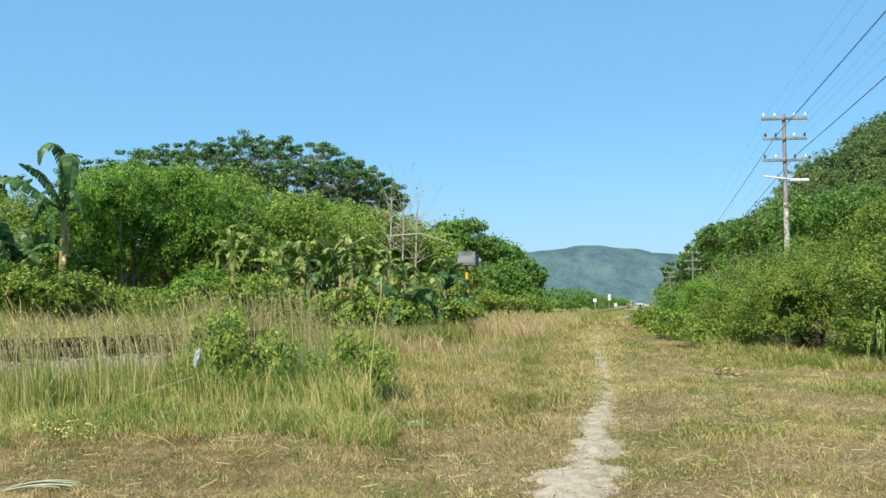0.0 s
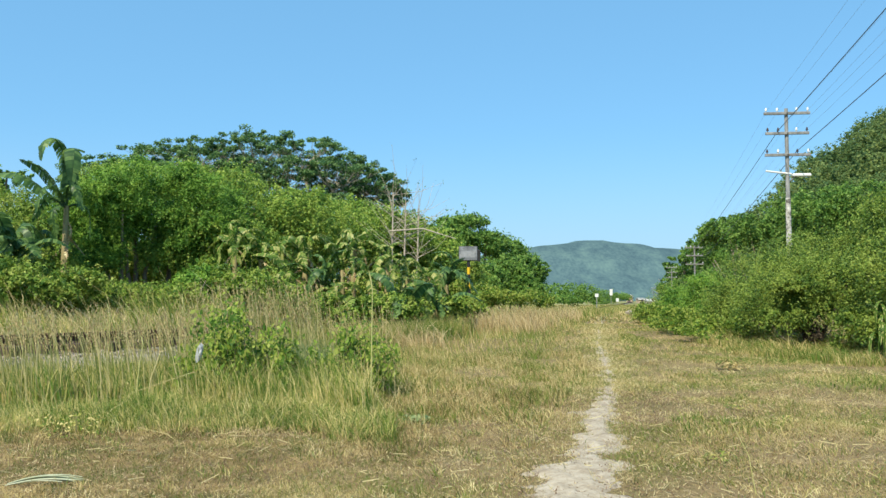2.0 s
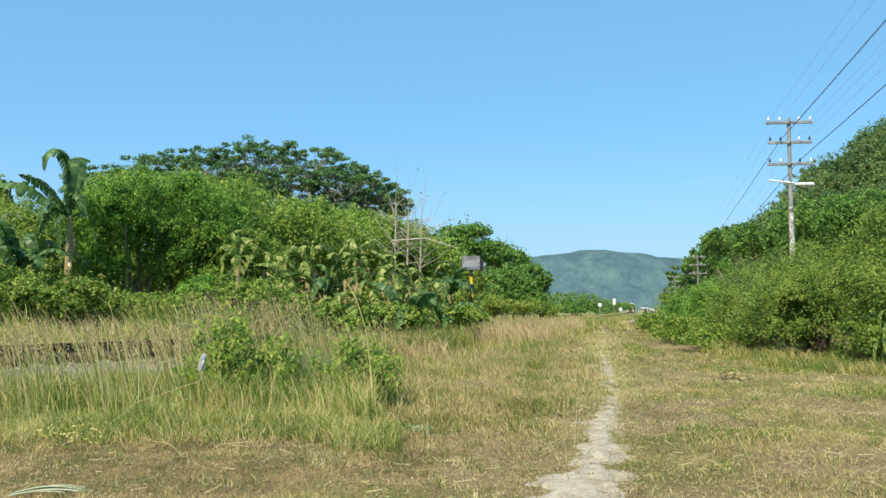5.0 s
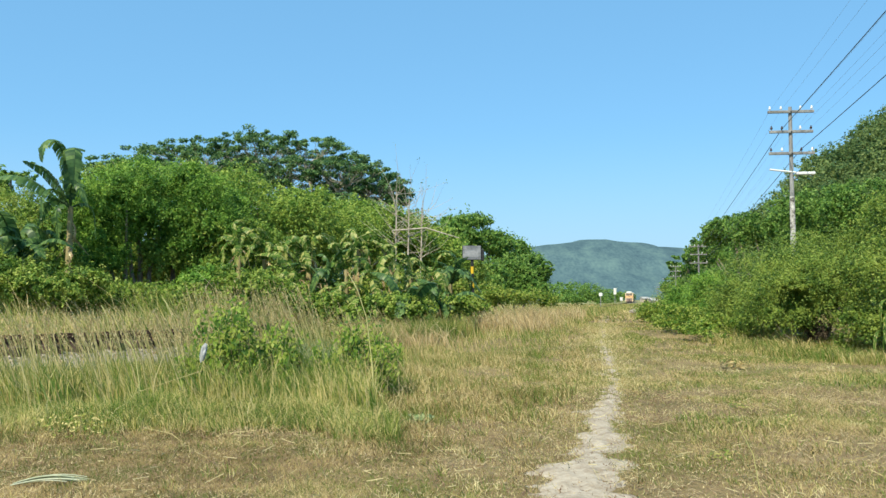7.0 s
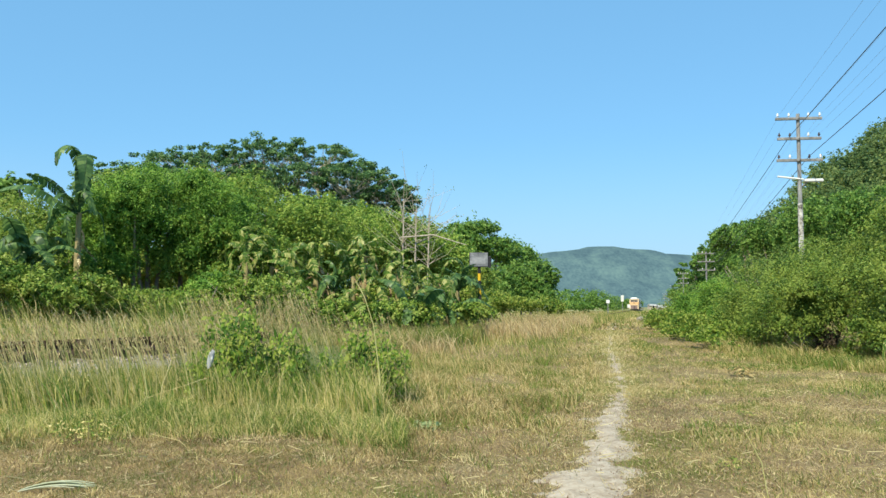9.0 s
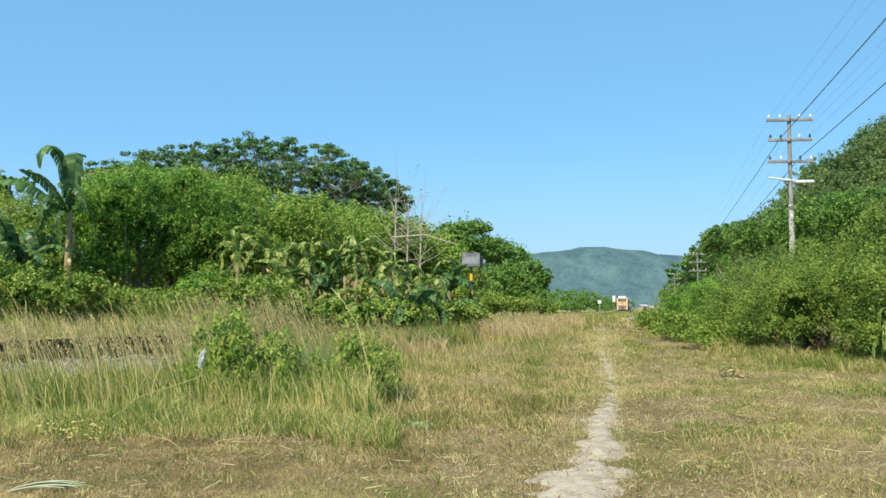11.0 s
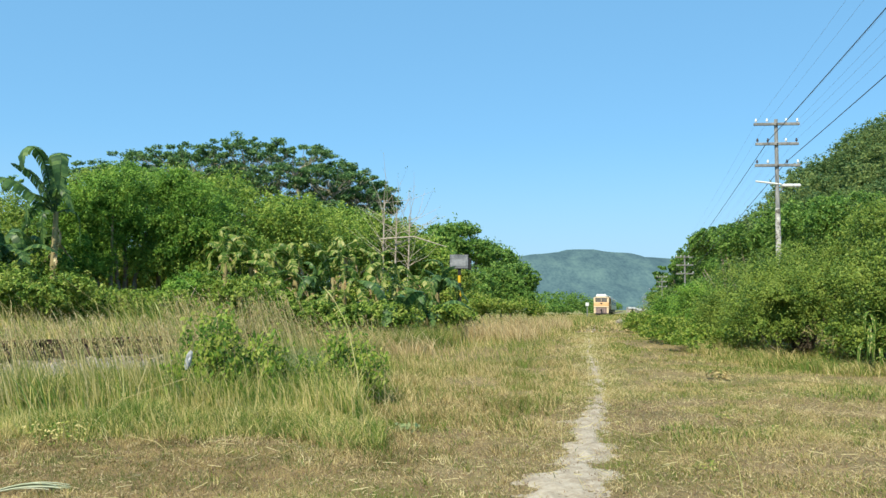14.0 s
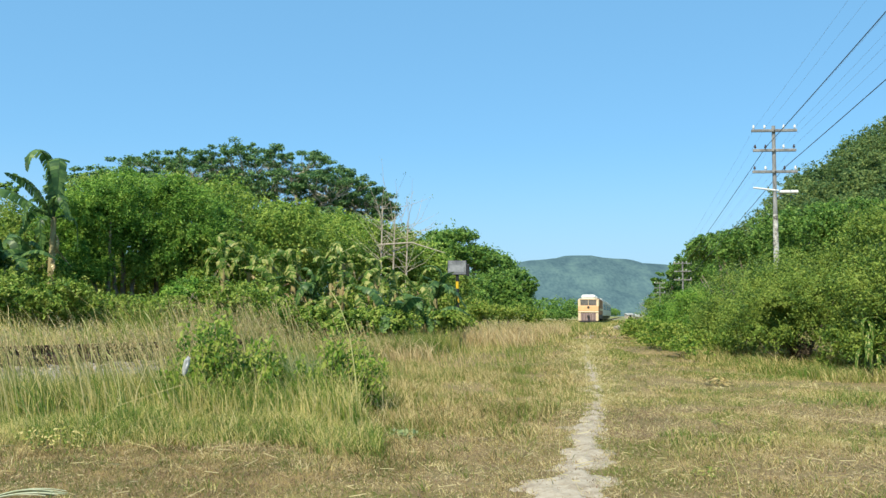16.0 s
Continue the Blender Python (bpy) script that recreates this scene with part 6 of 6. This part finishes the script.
# ---- what moves ----
def wind(t):
    """How far the grass leans to the left: calm at first, then a steady breeze with gusts."""
    return float(np.interp(t, [0, 3, 4, 6.5, 8, 9, 11.5, 12.5, 14, 16], [2, 4, 8, 12, 15, 12, 15, 18, 13, 14]))


def motions():
    far, speed = 116.5, 21.2
    heading = math.atan(0.225)
    for ob, back in TRAIN:
        rows = []
        for k in range(17):
            y = far + speed * (16 - k) * math.cos(0.0) + back * math.cos(heading)
            rows.append((float(k), pose(float(track_x(y)) + 0.15, y, 0.81 - float(rail_drop(y)), 0, 0, -math.degrees(heading))))
        walk(ob, rows)
    times = [0.5 * k for k in range(33)]
    for g, x, y, z, turn, phase, k in CLUMPS:
        rows = []
        for t in times:
            lean = wind(t) * k + (1.5 + 0.2 * wind(t)) * math.sin(2.3 * t + phase) + 1.5 * math.sin(4.1 * t + 2 * phase)
            rows.append((t, pose(x, y, z) @ pose(0, 0, 0, 1.5 * math.sin(1.7 * t + phase), -lean, 0) @ pose(0, 0, 0, 0, 0, turn % 40 - 20)))
        walk(g, rows)
    for k, (leaf, stem, lift, heading, roll) in enumerate(LEAVES):
        rows = []
        for t in times:
            s = 0.25 * wind(t) * math.sin(1.9 * t + 1.3 * k) + 2.0 * math.sin(3.3 * t + k)
            rows.append((t, pose(0, 0, 0, 0, -0.4 * (wind(t) - 2), 0) @ pose(0.05, 0, stem - 0.05, 0, lift + s, heading) @ pose(0, 0, 0, roll + 0.8 * s, 0, 0)))
        walk(leaf, [(t, Matrix.Translation((0.05, 0, stem - 0.05)) @ m.to_3x3().to_4x4()) for t, m in rows])
    for low, middle, top, x, y, z, k, part_lean in STALKS:
        base, mid, tip = [], [], []
        for t in times:
            b = (wind(t) - 5.0) * part_lean
            s = 2.0 * math.sin(2.1 * t + 3 * x)
            base.append((t, pose(x, y, z, 0, -(0.5 * b + 0.4 * s - 1), 0)))
            mid.append((t, pose(0, 0, k, 0, -(0.8 * b + s), 0)))
            tip.append((t, pose(0, 0, k, 0, -(1.6 * b + 1.5 * s), 0)))
        walk(low, base)
        walk(middle, mid)
        walk(top, tip)


motions()
